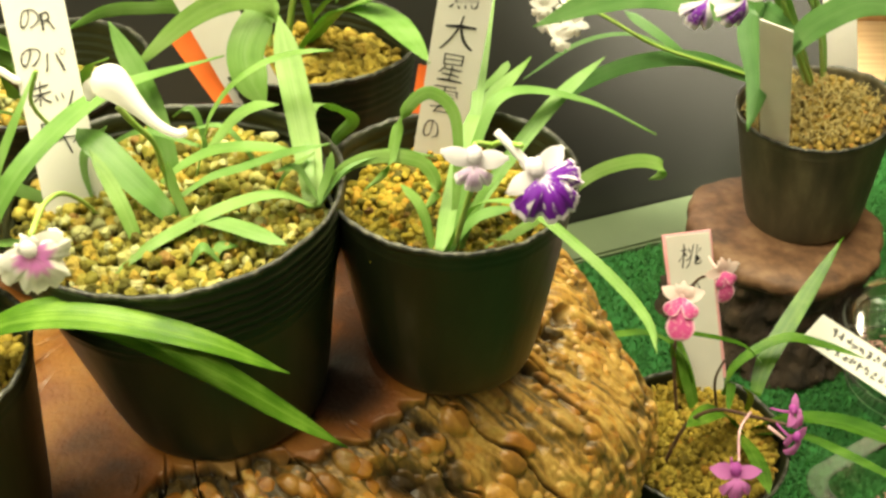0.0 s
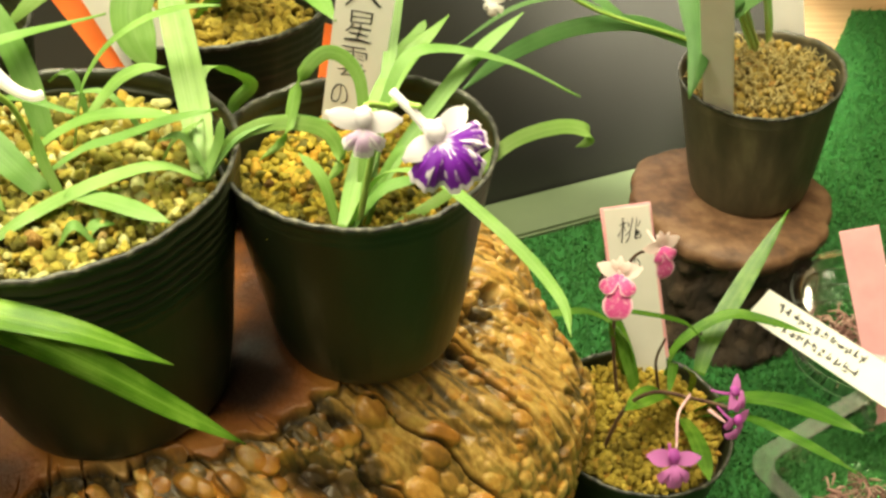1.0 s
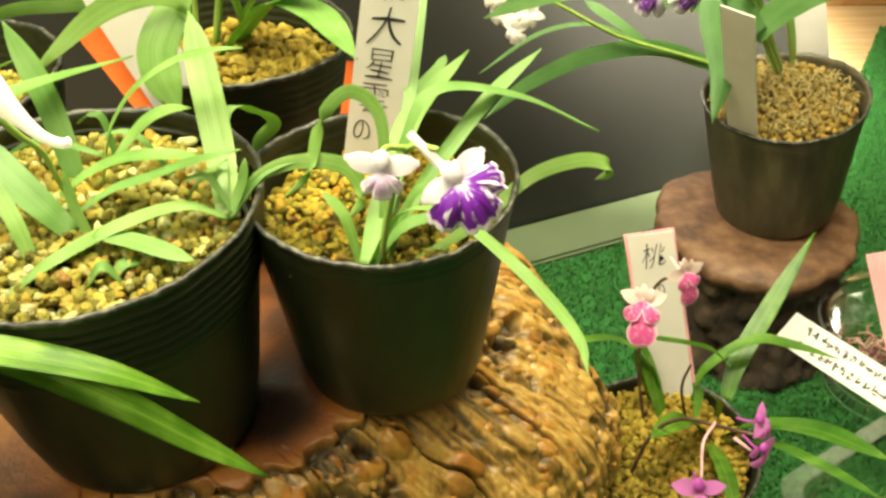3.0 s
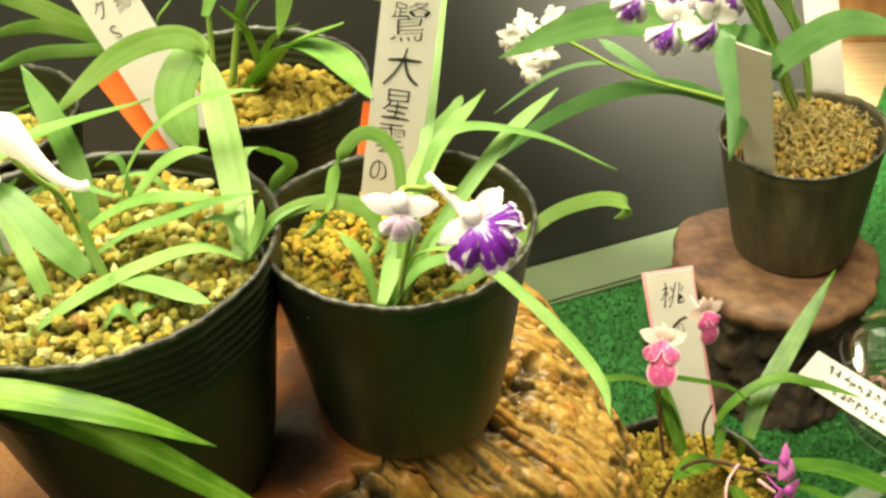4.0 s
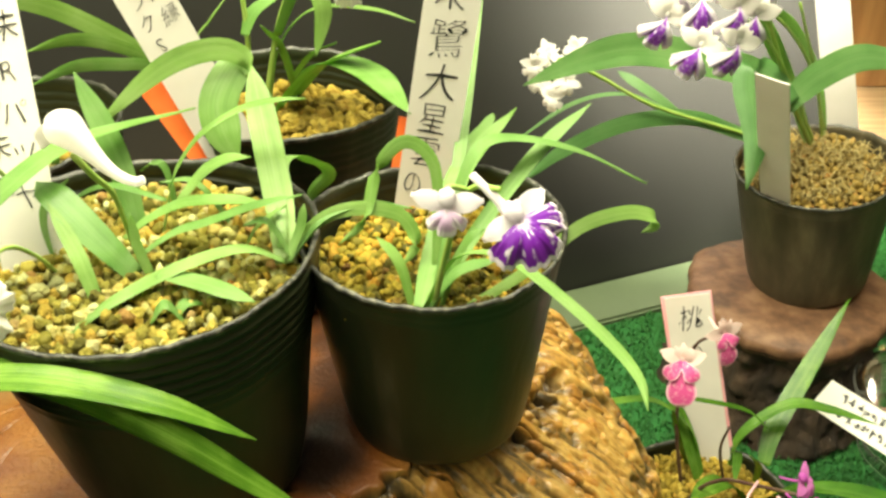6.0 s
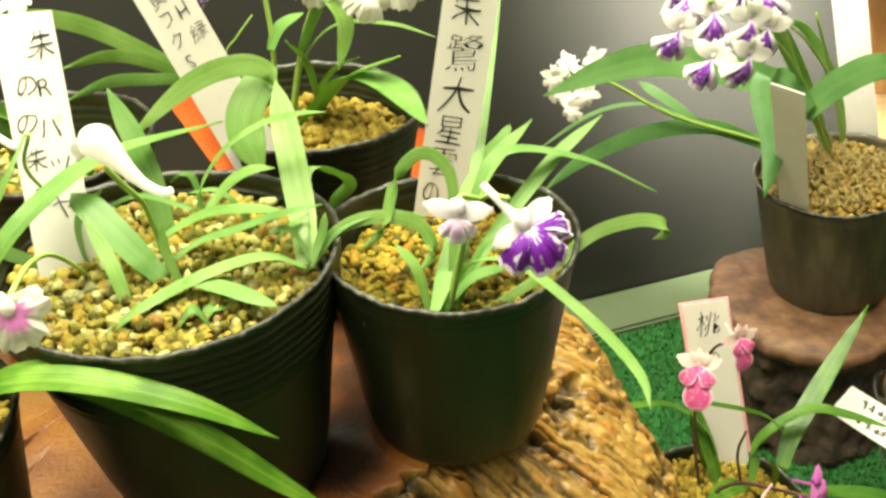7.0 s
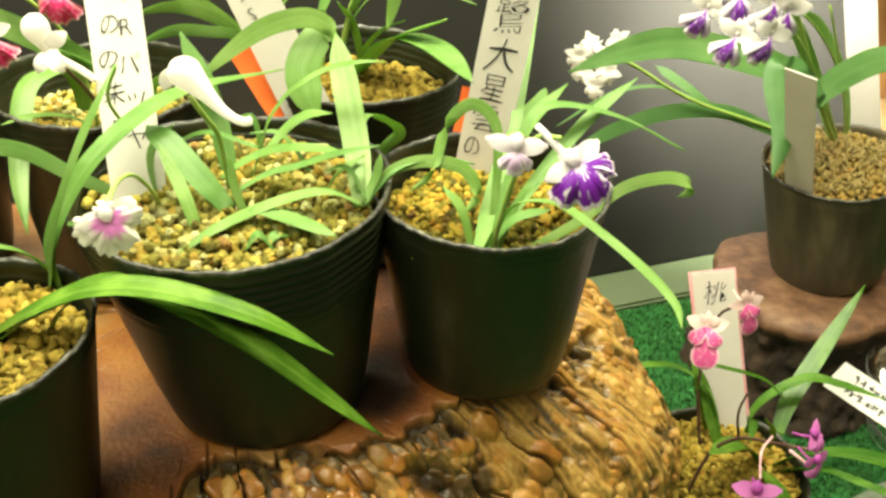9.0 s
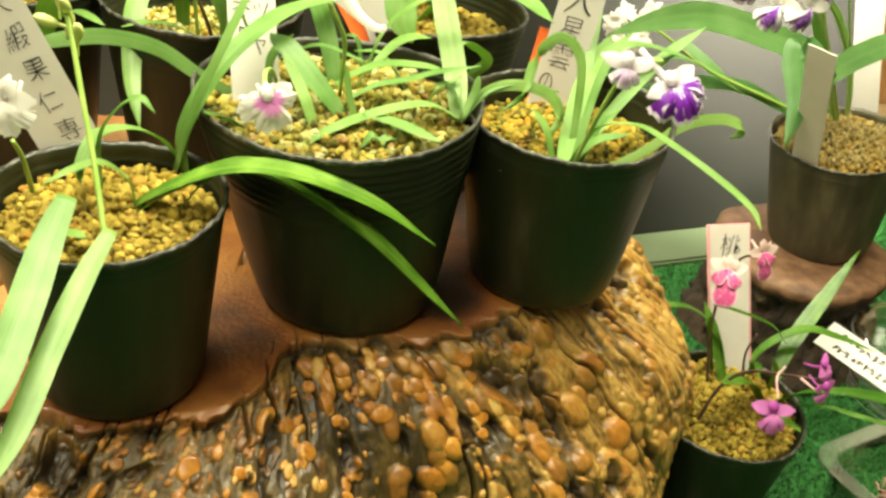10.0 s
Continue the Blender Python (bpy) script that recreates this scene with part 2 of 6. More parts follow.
# ---- burl stand ----
def knob_material():
    m = material("burl_wood", (0.4, 0.2, 0.06), 0.48, Coat_Weight=0.3, Coat_Roughness=0.22)
    co = node(m, "ShaderNodeTexCoord")
    n2 = node(m, "ShaderNodeTexNoise", Scale=260.0, Detail=5.0)
    join(m, co, "Object", n2, "Vector")

    def attribute(name):
        at = node(m, "ShaderNodeAttribute")
        at.attribute_name = name
        return at

    def over(below, above, share):
        mix = m.node_tree.nodes.new("ShaderNodeMixRGB")
        join(m, share, "Fac", mix, "Fac")
        join(m, below, "Color", mix, "Color1")
        join(m, above, "Color", mix, "Color2")
        return mix
    grain = node(m, "ShaderNodeMix", Factor=0.35)
    join(m, attribute("grain"), "Fac", grain, "A")
    join(m, n2, "Fac", grain, "B")
    mp = node(m, "ShaderNodeMapping")
    mp.inputs["Scale"].default_value = (1, 1, 0.16)
    join(m, co, "Object", mp, "Vector")
    n4 = node(m, "ShaderNodeTexNoise", Scale=520.0, Detail=4.0)
    join(m, mp, "Vector", n4, "Vector")
    streaked = node(m, "ShaderNodeMix", Factor=0.34)
    join(m, grain, "Result", streaked, "A")
    join(m, n4, "Fac", streaked, "B")
    grain = streaked
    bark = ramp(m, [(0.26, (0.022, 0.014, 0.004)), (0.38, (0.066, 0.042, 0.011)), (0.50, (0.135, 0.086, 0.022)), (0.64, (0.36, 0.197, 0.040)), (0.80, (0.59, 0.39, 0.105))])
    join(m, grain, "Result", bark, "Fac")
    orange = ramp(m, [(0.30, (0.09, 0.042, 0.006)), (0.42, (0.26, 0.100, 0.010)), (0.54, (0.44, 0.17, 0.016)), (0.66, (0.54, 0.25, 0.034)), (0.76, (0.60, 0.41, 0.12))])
    tone = node(m, "ShaderNodeMix", Factor=0.28)
    join(m, attribute("tone"), "Fac", tone, "A")
    join(m, n2, "Fac", tone, "B")
    join(m, tone, "Result", orange, "Fac")
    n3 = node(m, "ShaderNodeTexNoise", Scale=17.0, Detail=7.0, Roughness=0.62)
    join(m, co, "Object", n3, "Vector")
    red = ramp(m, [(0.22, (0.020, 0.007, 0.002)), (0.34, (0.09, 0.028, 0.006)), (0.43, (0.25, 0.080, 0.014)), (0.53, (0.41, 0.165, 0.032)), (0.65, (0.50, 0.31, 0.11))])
    # tone also carries the shade painted between the pots
    plateau_tone = node(m, "ShaderNodeMix", Factor=0.5)
    join(m, n3, "Fac", plateau_tone, "A")
    join(m, attribute("tone"), "Fac", plateau_tone, "B")
    join(m, plateau_tone, "Result", red, "Fac")
    polish = node(m, "ShaderNodeMapRange", From_Min=0.0, From_Max=1.0, To_Min=0.30, To_Max=0.50)
    shine = m.node_tree.nodes.new("ShaderNodeMath")
    shine.operation = "MAXIMUM"
    join(m, attribute("plateau"), "Fac", shine, 0)
    join(m, attribute("knob"), "Fac", shine, 1)
    join(m, shine, 0, polish, "Value")
    join(m, polish, "Result", shader(m), "Coat Weight")
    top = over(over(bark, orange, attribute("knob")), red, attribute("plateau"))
    # dark colour for cracks, and for shade painted into the dips
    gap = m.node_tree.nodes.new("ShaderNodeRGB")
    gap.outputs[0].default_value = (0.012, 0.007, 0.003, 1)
    join(m, over(top, gap, attribute("crack_shade")), "Color", shader(m), "Base Color")
    rough = m.node_tree.nodes.new("ShaderNodeMath")
    rough.operation = "ADD"
    join(m, n2, "Fac", rough, 0)
    join(m, n4, "Fac", rough, 1)
    bp = node(m, "ShaderNodeBump", Strength=0.5, Distance=0.0014)
    join(m, rough, 0, bp, "Height")
    join(m, bp, "Normal", shader(m), "Normal")
    return m


BURL = knob_material()
KNOB = material("polished_knob", (0.45, 0.2, 0.05), 0.3, Coat_Weight=0.35, Coat_Roughness=0.15)
knob_ramp = noisy(KNOB, [(0.25, (0.26, 0.090, 0.0110)), (0.45, (0.44, 0.17, 0.0180)), (0.6, (0.52, 0.23, 0.0320)), (0.8, (0.58, 0.34, 0.0700))], 1.3, 6, bump=0.2, bump_scale=9, distance=0.0004)
info = node(KNOB, "ShaderNodeObjectInfo")
shade = node(KNOB, "ShaderNodeHueSaturation")
spread_of = node(KNOB, "ShaderNodeMapRange", From_Min=0.0, From_Max=1.0, To_Min=0.55, To_Max=1.20)
join(KNOB, info, "Random", spread_of, "Value")
join(KNOB, spread_of, "Result", shade, "Value")
join(KNOB, knob_ramp, "Color", shade, "Color")
join(KNOB, shade, "Color", shader(KNOB), "Base Color")
BURL_Z = 0.168
BURL_MID = Vector((-0.13, 0.345, 0))


def burl_radius(a):
    """Plan outline: broad at the left, drawn in at the front, a full rounded right end."""
    turn = np.radians([-180, -150, -120, -100, -84, -70, -56, -41, -32, -20, -10, 0, 12, 30, 60, 90, 120, 150, 180])
    reach = np.array([225, 235, 235, 222, 199, 181, 177, 191, 205, 215, 222, 232, 236, 232, 190, 160, 175, 210, 225]) / 1000
    a = (np.asarray(a) + np.pi) % (2 * np.pi) - np.pi
    r = sum(np.interp((a + d + np.pi) % (2 * np.pi) - np.pi, turn, reach) for d in (-0.10, -0.05, 0.0, 0.05, 0.10)) / 5
    return r * (1 + 0.008 * np.sin(9 * a + 2.1) + 0.006 * np.sin(17 * a))


def patches(x, y, cell_x, cell_y, seed, octaves=3):
    """Smooth random field over a plane, 0 to 1, with cells of the given size."""
    table = np.random.default_rng(seed).random((256, 256))
    out, weight, total = np.zeros_like(x), 1.0, 0.0
    for k in range(octaves):
        u, v = x / cell_x * 2 ** k + 17.3 * k, y / cell_y * 2 ** k + 9.1 * k
        i, j = np.floor(u).astype(int), np.floor(v).astype(int)
        fu, fv = u - i, v - j
        fu, fv = fu * fu * (3 - 2 * fu), fv * fv * (3 - 2 * fv)
        at = lambda p, q: table[p % 256, q % 256]
        out += weight * ((at(i, j) * (1 - fu) + at(i + 1, j) * fu) * (1 - fv) + (at(i, j + 1) * (1 - fu) + at(i + 1, j + 1) * fu) * fv)
        total += weight
        weight *= 0.5
    return out / total


def burl():
    rng = np.random.default_rng(11)
    # close steps on the sides that are seen, wide ones behind
    a = np.concatenate([np.linspace(radians(-170), radians(52), 1700, endpoint=False), np.linspace(radians(52), radians(190), 160, endpoint=False)])
    v = np.concatenate([np.linspace(0, 0.20, 14, endpoint=False), np.linspace(0.20, 0.62, 250, endpoint=False), np.linspace(0.62, 1, 130)])
    na, nv = len(a), len(v)
    A, V = np.meshgrid(a, v)
    R = burl_radius(A)
    # along the profile: flat top, long sloping shoulder, bulging side
    top, sh, slope_w, slope_h = 0.30, 0.62, 0.068, 0.078
    m1 = V < top
    u = np.clip((V - top) / (sh - top), 0, 1)
    q = np.clip((V - sh) / (1 - sh), 0, 1)
    rad = np.where(m1, (0.02 + 0.98 * V / top) * (R - slope_w), R - slope_w + slope_w * (0.5 * u + 0.5 * np.sin(u * np.pi / 2)) + 0.006 * np.sin(q * np.pi) - 0.03 * q * q)
    z = np.where(m1, BURL_Z, np.where(V < sh, BURL_Z - slope_h * (0.5 * u + 0.5 * (1 - np.cos(u * np.pi / 2))), (BURL_Z - slope_h) * (1 - q)))
    x, y = rad * np.cos(A), rad * np.sin(A)
    arc = np.cumsum(burl_radius(a) * np.diff(np.concatenate([a, [a[0] + 2 * np.pi]])))
    S = np.broadcast_to(arc, V.shape)  # length round the outline
    T = np.where(V < top, -(1 - V / top) * 0.15, 0.106 * u + 0.094 * q)  # length down from the plateau's edge
    # bark: ropy strands that run down, warped sideways
    W = S + 0.012 * (patches(S, T, 0.05, 0.05, 1) - 0.5) + 0.004 * (patches(S, T, 0.012, 0.02, 2) - 0.5)
    strand = patches(W, T, 0.0034, 0.026, 3, 3)
    lump = patches(W, T, 0.014, 0.022, 4, 3)
    end = np.clip((A + 0.72) / 0.42, 0, 1)  # paler wood at the right end
    H = (0.0009 + 0.0024 * end) * (strand - 0.5) + 0.0052 * (lump - 0.5) + 0.0040 * np.clip(patches(W, T, 0.0055, 0.0075, 18, 2) - 0.52, 0, 1) + 0.0006 * (patches(W, T, 0.0020, 0.006, 15, 2) - 0.5)
    G = np.clip(0.42 + 0.34 * end - 0.26 * np.exp(-((A + radians(66)) / 0.19) ** 2) * np.clip(T / 0.04, 0, 1) + 0.7 * (strand - 0.5) + 1.2 * end * (patches(W, T, 0.0024, 0.014, 16, 2) - 0.5) + 0.55 * (patches(S, T, 0.030, 0.05, 5) - 0.5) + 0.55 * (lump - 0.5), 0, 1)
    # cracks: where a slow field crosses its middle
    def cracks(field, level, width, least):
        steep = np.abs(np.gradient(field, axis=1)) / np.maximum(np.gradient(S, axis=1), 1e-5) + least
        return np.clip(1.25 - np.abs(field - level) / steep / width, 0, 1)
    C = cracks(patches(W, T, 0.026, 0.16, 6, 3), 0.5, 0.0008, 5.0) * np.clip((patches(S, T, 0.03, 0.05, 7, 2) - 0.50) / 0.1, 0, 1)
    C = np.maximum(C, 0.9 * cracks(patches(W, T, 0.012, 0.060, 13, 2), 0.52, 0.0006, 9.0) * np.clip((patches(S, T, 0.02, 0.04, 14, 2) - 0.60) / 0.1, 0, 1))
    # dips between lumps darkened, standing in for occlusion shade
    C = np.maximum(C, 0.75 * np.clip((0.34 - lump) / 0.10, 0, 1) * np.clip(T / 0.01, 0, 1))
    wx, wy = x + BURL_MID.x, y + BURL_MID.y
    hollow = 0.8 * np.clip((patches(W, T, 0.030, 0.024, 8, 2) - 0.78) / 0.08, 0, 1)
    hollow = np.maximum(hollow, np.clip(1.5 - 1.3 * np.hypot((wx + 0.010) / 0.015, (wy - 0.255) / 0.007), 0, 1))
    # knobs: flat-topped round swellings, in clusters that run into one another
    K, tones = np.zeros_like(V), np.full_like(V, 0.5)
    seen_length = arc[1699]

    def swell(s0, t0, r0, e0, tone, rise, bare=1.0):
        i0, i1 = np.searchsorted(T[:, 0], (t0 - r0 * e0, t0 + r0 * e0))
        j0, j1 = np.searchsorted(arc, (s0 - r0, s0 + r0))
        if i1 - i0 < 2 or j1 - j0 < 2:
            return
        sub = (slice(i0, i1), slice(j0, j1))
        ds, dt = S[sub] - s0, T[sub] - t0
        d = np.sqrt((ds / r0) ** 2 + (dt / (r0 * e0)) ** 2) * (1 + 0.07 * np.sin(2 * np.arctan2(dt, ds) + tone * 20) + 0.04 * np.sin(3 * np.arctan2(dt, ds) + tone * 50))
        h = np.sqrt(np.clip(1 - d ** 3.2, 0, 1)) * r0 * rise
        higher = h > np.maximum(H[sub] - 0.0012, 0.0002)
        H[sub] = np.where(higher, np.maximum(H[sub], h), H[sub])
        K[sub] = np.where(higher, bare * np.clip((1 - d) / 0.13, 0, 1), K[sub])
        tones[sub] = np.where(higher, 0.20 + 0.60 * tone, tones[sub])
    crowd = lambda s, t: patches(np.array([s]), np.array([t]), 0.05, 0.05, 9, 2)[0]
    start = arc[int(np.searchsorted(a, radians(-48)))]
    for s0, t0 in zip(rng.uniform(start, seen_length, 90), rng.uniform(0.0, 0.14, 90)):
        swell(s0, t0, rng.uniform(0.0030, 0.0060), rng.uniform(1.0, 1.9), rng.uniform(0.6, 1.0), rng.uniform(0.35, 0.6), rng.uniform(0.1, 0.55))
    for s0, t0 in zip(rng.uniform(start - 0.05, start + 0.10, 80), rng.uniform(0.004, 0.15, 80)):
        swell(s0, t0, rng.uniform(0.0032, 0.0072), rng.uniform(0.9, 1.4), rng.uniform(0.35, 0.95), rng.uniform(0.5, 0.8), rng.uniform(0.5, 1.0))
    for size, count in ((0.0050, 110), (0.0035, 420), (0.0023, 1300), (0.0014, 2200)):
        for s0, t0 in zip(rng.uniform(0, seen_length, count), rng.uniform(0.001, 0.195, count)):
            if crowd(s0, t0) < rng.uniform(0.22, 0.56):
                continue
            tone = rng.random()
            for _ in range(int(rng.integers(1, 4))):
                r0 = size * rng.uniform(0.65, 1.25)
                swell(s0, t0, r0, rng.uniform(0.85, 1.3), min(1.0, max(0.0, tone + (0.30 if s0 > start else 0.0) + rng.normal(0, 0.12))), rng.uniform(0.45, 0.75), rng.uniform(0.2, 0.8) if s0 > start + 0.03 else 1.0)
                turn = rng.uniform(0, 6.28)
                s0, t0 = s0 + 1.5 * r0 * math.cos(turn), t0 + 1.7 * r0 * math.sin(turn)
    H = H - 0.0040 * C - 0.007 * hollow
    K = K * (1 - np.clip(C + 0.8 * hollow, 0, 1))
    # polished plateau on top, its lobed edge hanging over the shoulder
    lobes = -0.003 + 0.022 * (patches(W, T, 0.013, 0.03, 10, 3) - 0.5) + 0.016 * (patches(W, T, 0.045, 0.08, 12, 2) - 0.5)
    lobes = lobes - 0.014 * np.exp(-((A + radians(72)) / 0.12) ** 2) + 0.010 * np.exp(-((A + radians(88)) / 0.09) ** 2)
    flat = np.clip((lobes - T) / 0.0016, 0, 1) * (1 - hollow)
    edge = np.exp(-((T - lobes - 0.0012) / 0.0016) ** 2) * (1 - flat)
    split = np.clip(C - 0.25, 0, 1) * np.clip((T + 0.03) / 0.012, 0, 1)
    H = H * (1 - flat) + (0.0035 - 0.003 * split) * flat - 0.0015 * edge
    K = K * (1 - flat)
    # darker and redder towards the plateau's right half; shade between two pots painted in
    pot_gap_shade = np.exp(-((wx + 0.036 + 0.012 * (patches(wy, wx, 0.03, 0.03, 20, 2) - 0.5)) / 0.019) ** 2) * np.clip((wy - 0.264) / 0.02, 0, 1)
    tones = np.where(flat > 0, 0.50 + 0.95 * (patches(wx, wy, 0.040, 0.032, 19, 3) - 0.5) - 0.16 * np.clip((wx + 0.075) / 0.04, 0, 1) - 0.50 * pot_gap_shade, tones)
    # one dark mask: cracks, painted shade in dips, hollows, line below the plateau's edge
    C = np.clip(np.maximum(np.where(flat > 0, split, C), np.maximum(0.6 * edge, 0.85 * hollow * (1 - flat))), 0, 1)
    big = 0.004 * np.sin(A * 5 + T * 30) * np.clip(T / 0.05, 0, 1) + 0.003 * np.sin(A * 11 - T * 55 + 1) * np.clip(T / 0.05, 0, 1)
    pos = np.stack([x, y, z], -1)
    du = np.roll(pos, -1, 1) - np.roll(pos, 1, 1)
    dv = np.gradient(pos, axis=0)
    nrm = np.cross(dv, du)
    nrm /= np.linalg.norm(nrm, axis=-1, keepdims=True) + 1e-12
    nrm = np.where(m1[..., None], np.array([0, 0, 1.0]), nrm)
    pos = pos + nrm * (H - 0.0035 + big)[..., None]
    # a low swelling under the pot at the edge
    pos[..., 2] += 0.0045 * np.clip((0.050 - np.hypot(pos[..., 0] - 0.135, pos[..., 1] + 0.032)) / 0.016, 0, 1) * np.clip((0.03 - T) / 0.03, 0, 1)
    # and a shallow dip under the front pot
    pos[..., 2] -= 0.0048 * np.clip((0.075 - np.hypot(pos[..., 0] + 0.029, pos[..., 1] + 0.120)) / 0.035, 0, 1) * np.clip((0.03 - T) / 0.03, 0, 1)
    i, j = np.meshgrid(np.arange(nv - 1), np.arange(na), indexing="ij")
    j2 = (j + 1) % na
    faces = np.stack([i * na + j, (i + 1) * na + j, (i + 1) * na + j2, i * na + j2], -1).reshape(-1, 4)
    ob = from_arrays("burl_stand", pos.reshape(-1, 3), faces, BURL)
    me = ob.data
    for name, field in (("knob", K), ("tone", tones), ("grain", G), ("crack_shade", C), ("plateau", flat)):
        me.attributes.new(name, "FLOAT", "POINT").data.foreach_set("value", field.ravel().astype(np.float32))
    ob.location = BURL_MID
    # the proudest knobs, on the sides that face the table's front and end
    shapes = []
    for k in range(8):
        bm = bmesh.new()
        bmesh.ops.create_icosphere(bm, subdivisions=3, radius=1.0)
        for w in bm.verts:
            w.co *= 1 + 0.16 * noise.noise(w.co * 1.1 + Vector((k * 5.3, 1.7, 0))) + 0.05 * noise.noise(w.co * 3.0 + Vector((0, k, 0)))
            w.co.z = min(w.co.z, 0.50 + 0.25 * (w.co.z - 0.50))
        kme = bpy.data.meshes.new("knob")
        bm.to_mesh(kme)
        bm.free()
        kme.materials.append(KNOB)
        kme.polygons.foreach_set("use_smooth", [True] * len(kme.polygons))
        shapes.append(kme)
    made = 0
    spots = []
    while made < 190:
        i, j = int(rng.integers(40, nv - 15)), int(rng.integers(0, 1700))
        if T[i, j] < lobes[i, j] + 0.010 or C[i, j] > 0.3 or crowd(S[i, j], T[i, j]) < rng.uniform(0.3, 0.62):
            continue
        deg = math.degrees(a[j])
        if deg > -40:
            continue
        size = float(np.clip(rng.lognormal(math.log(0.0030), 0.40), 0.0015, 0.0062))
        p = Vector(pos[i, j])
        if any((p - q).length < 0.9 * (size + r) for q, r in spots):
            continue
        spots.append((p, size))
        o = new("knob", shapes[made % 8])
        o.parent = ob
        o.matrix_local = Matrix.Translation(p - Vector(nrm[i, j]) * size * 0.22) @ Vector(nrm[i, j]).to_track_quat("Z", "Y").to_matrix().to_4x4() @ Matrix.Rotation(rng.uniform(0, 6.28), 4, "Z") @ Matrix.Diagonal((size, size * rng.uniform(0.75, 1.1), size * 0.85, 1))
        made += 1
    bm = bmesh.new()
    bm.from_mesh(me)
    bm.verts.ensure_lookup_table()
    bm.faces.new([bm.verts[k] for k in range(na)])
    bm.to_mesh(me)
    bm.free()
    return tagged(ob, "varnished burl wood stand with knobbly orange-brown sides", "plant stand")


burl()


# ---- tree stump ----
def stump():
    base = thing("tree_stump", (0.215, 0.53, 0), "cut round of log with dark rough bark, used as a stand", "stump")
    wob = lambda a: (1 + 0.035 * math.sin(3 * a + 0.5) + 0.02 * math.sin(8 * a + 1) + 0.012 * math.sin(19 * a), 0.0)
    bm = bmesh.new()
    rings = []
    for k in range(26):
        q = k / 25
        def rough(a, q=q):
            n = noise.fractal(Vector((math.cos(a) * 3.2, math.sin(a) * 3.2, q * 5)), 1.0, 2.0, 5)
            return (wob(a)[0] * (1 + 0.10 * n * (1 - q ** 6) - 0.05 * abs(math.sin(a * 9 + 3 * n)) * (1 - q ** 6)), 0)
        rings.append((0.060 - 0.004 * math.sin(q * math.pi) + 0.010 * (1 - q) ** 2, 0.066 * q, rough))
    lathe(bm, rings, 160)
    part("bark", bm, BARK, base, "dark flaking bark")
    bm = bmesh.new()
    last = lathe(bm, [(0.0545, 0.060, wob), (0.0595, 0.064, wob), (0.0600, 0.070, wob), (0.0575, 0.0735, wob), (0.04, 0.0745, wob), (0.004, 0.075, None)], 96)
    bm.faces.new(last)
    part("cut_top", bm, CUT, base, "worn brown cut face of the log")


BARK = material("stump_bark", (0.05, 0.03, 0.018), 0.9)
noisy(BARK, [(0.3, (0.010, 0.006, 0.0035)), (0.55, (0.034, 0.020, 0.0095)), (0.8, (0.085, 0.050, 0.0250))], 70, 7, stretch=(1, 1, 0.4), bump=0.9, bump_scale=160, distance=0.004)
CUT = material("stump_cut_wood", (0.3, 0.16, 0.08), 0.65)
noisy(CUT, [(0.34, (0.062, 0.027, 0.012)), (0.5, (0.130, 0.062, 0.029)), (0.66, (0.20, 0.108, 0.055))], 75, 8, bump=0.5, bump_scale=260, distance=0.0014)
stump()


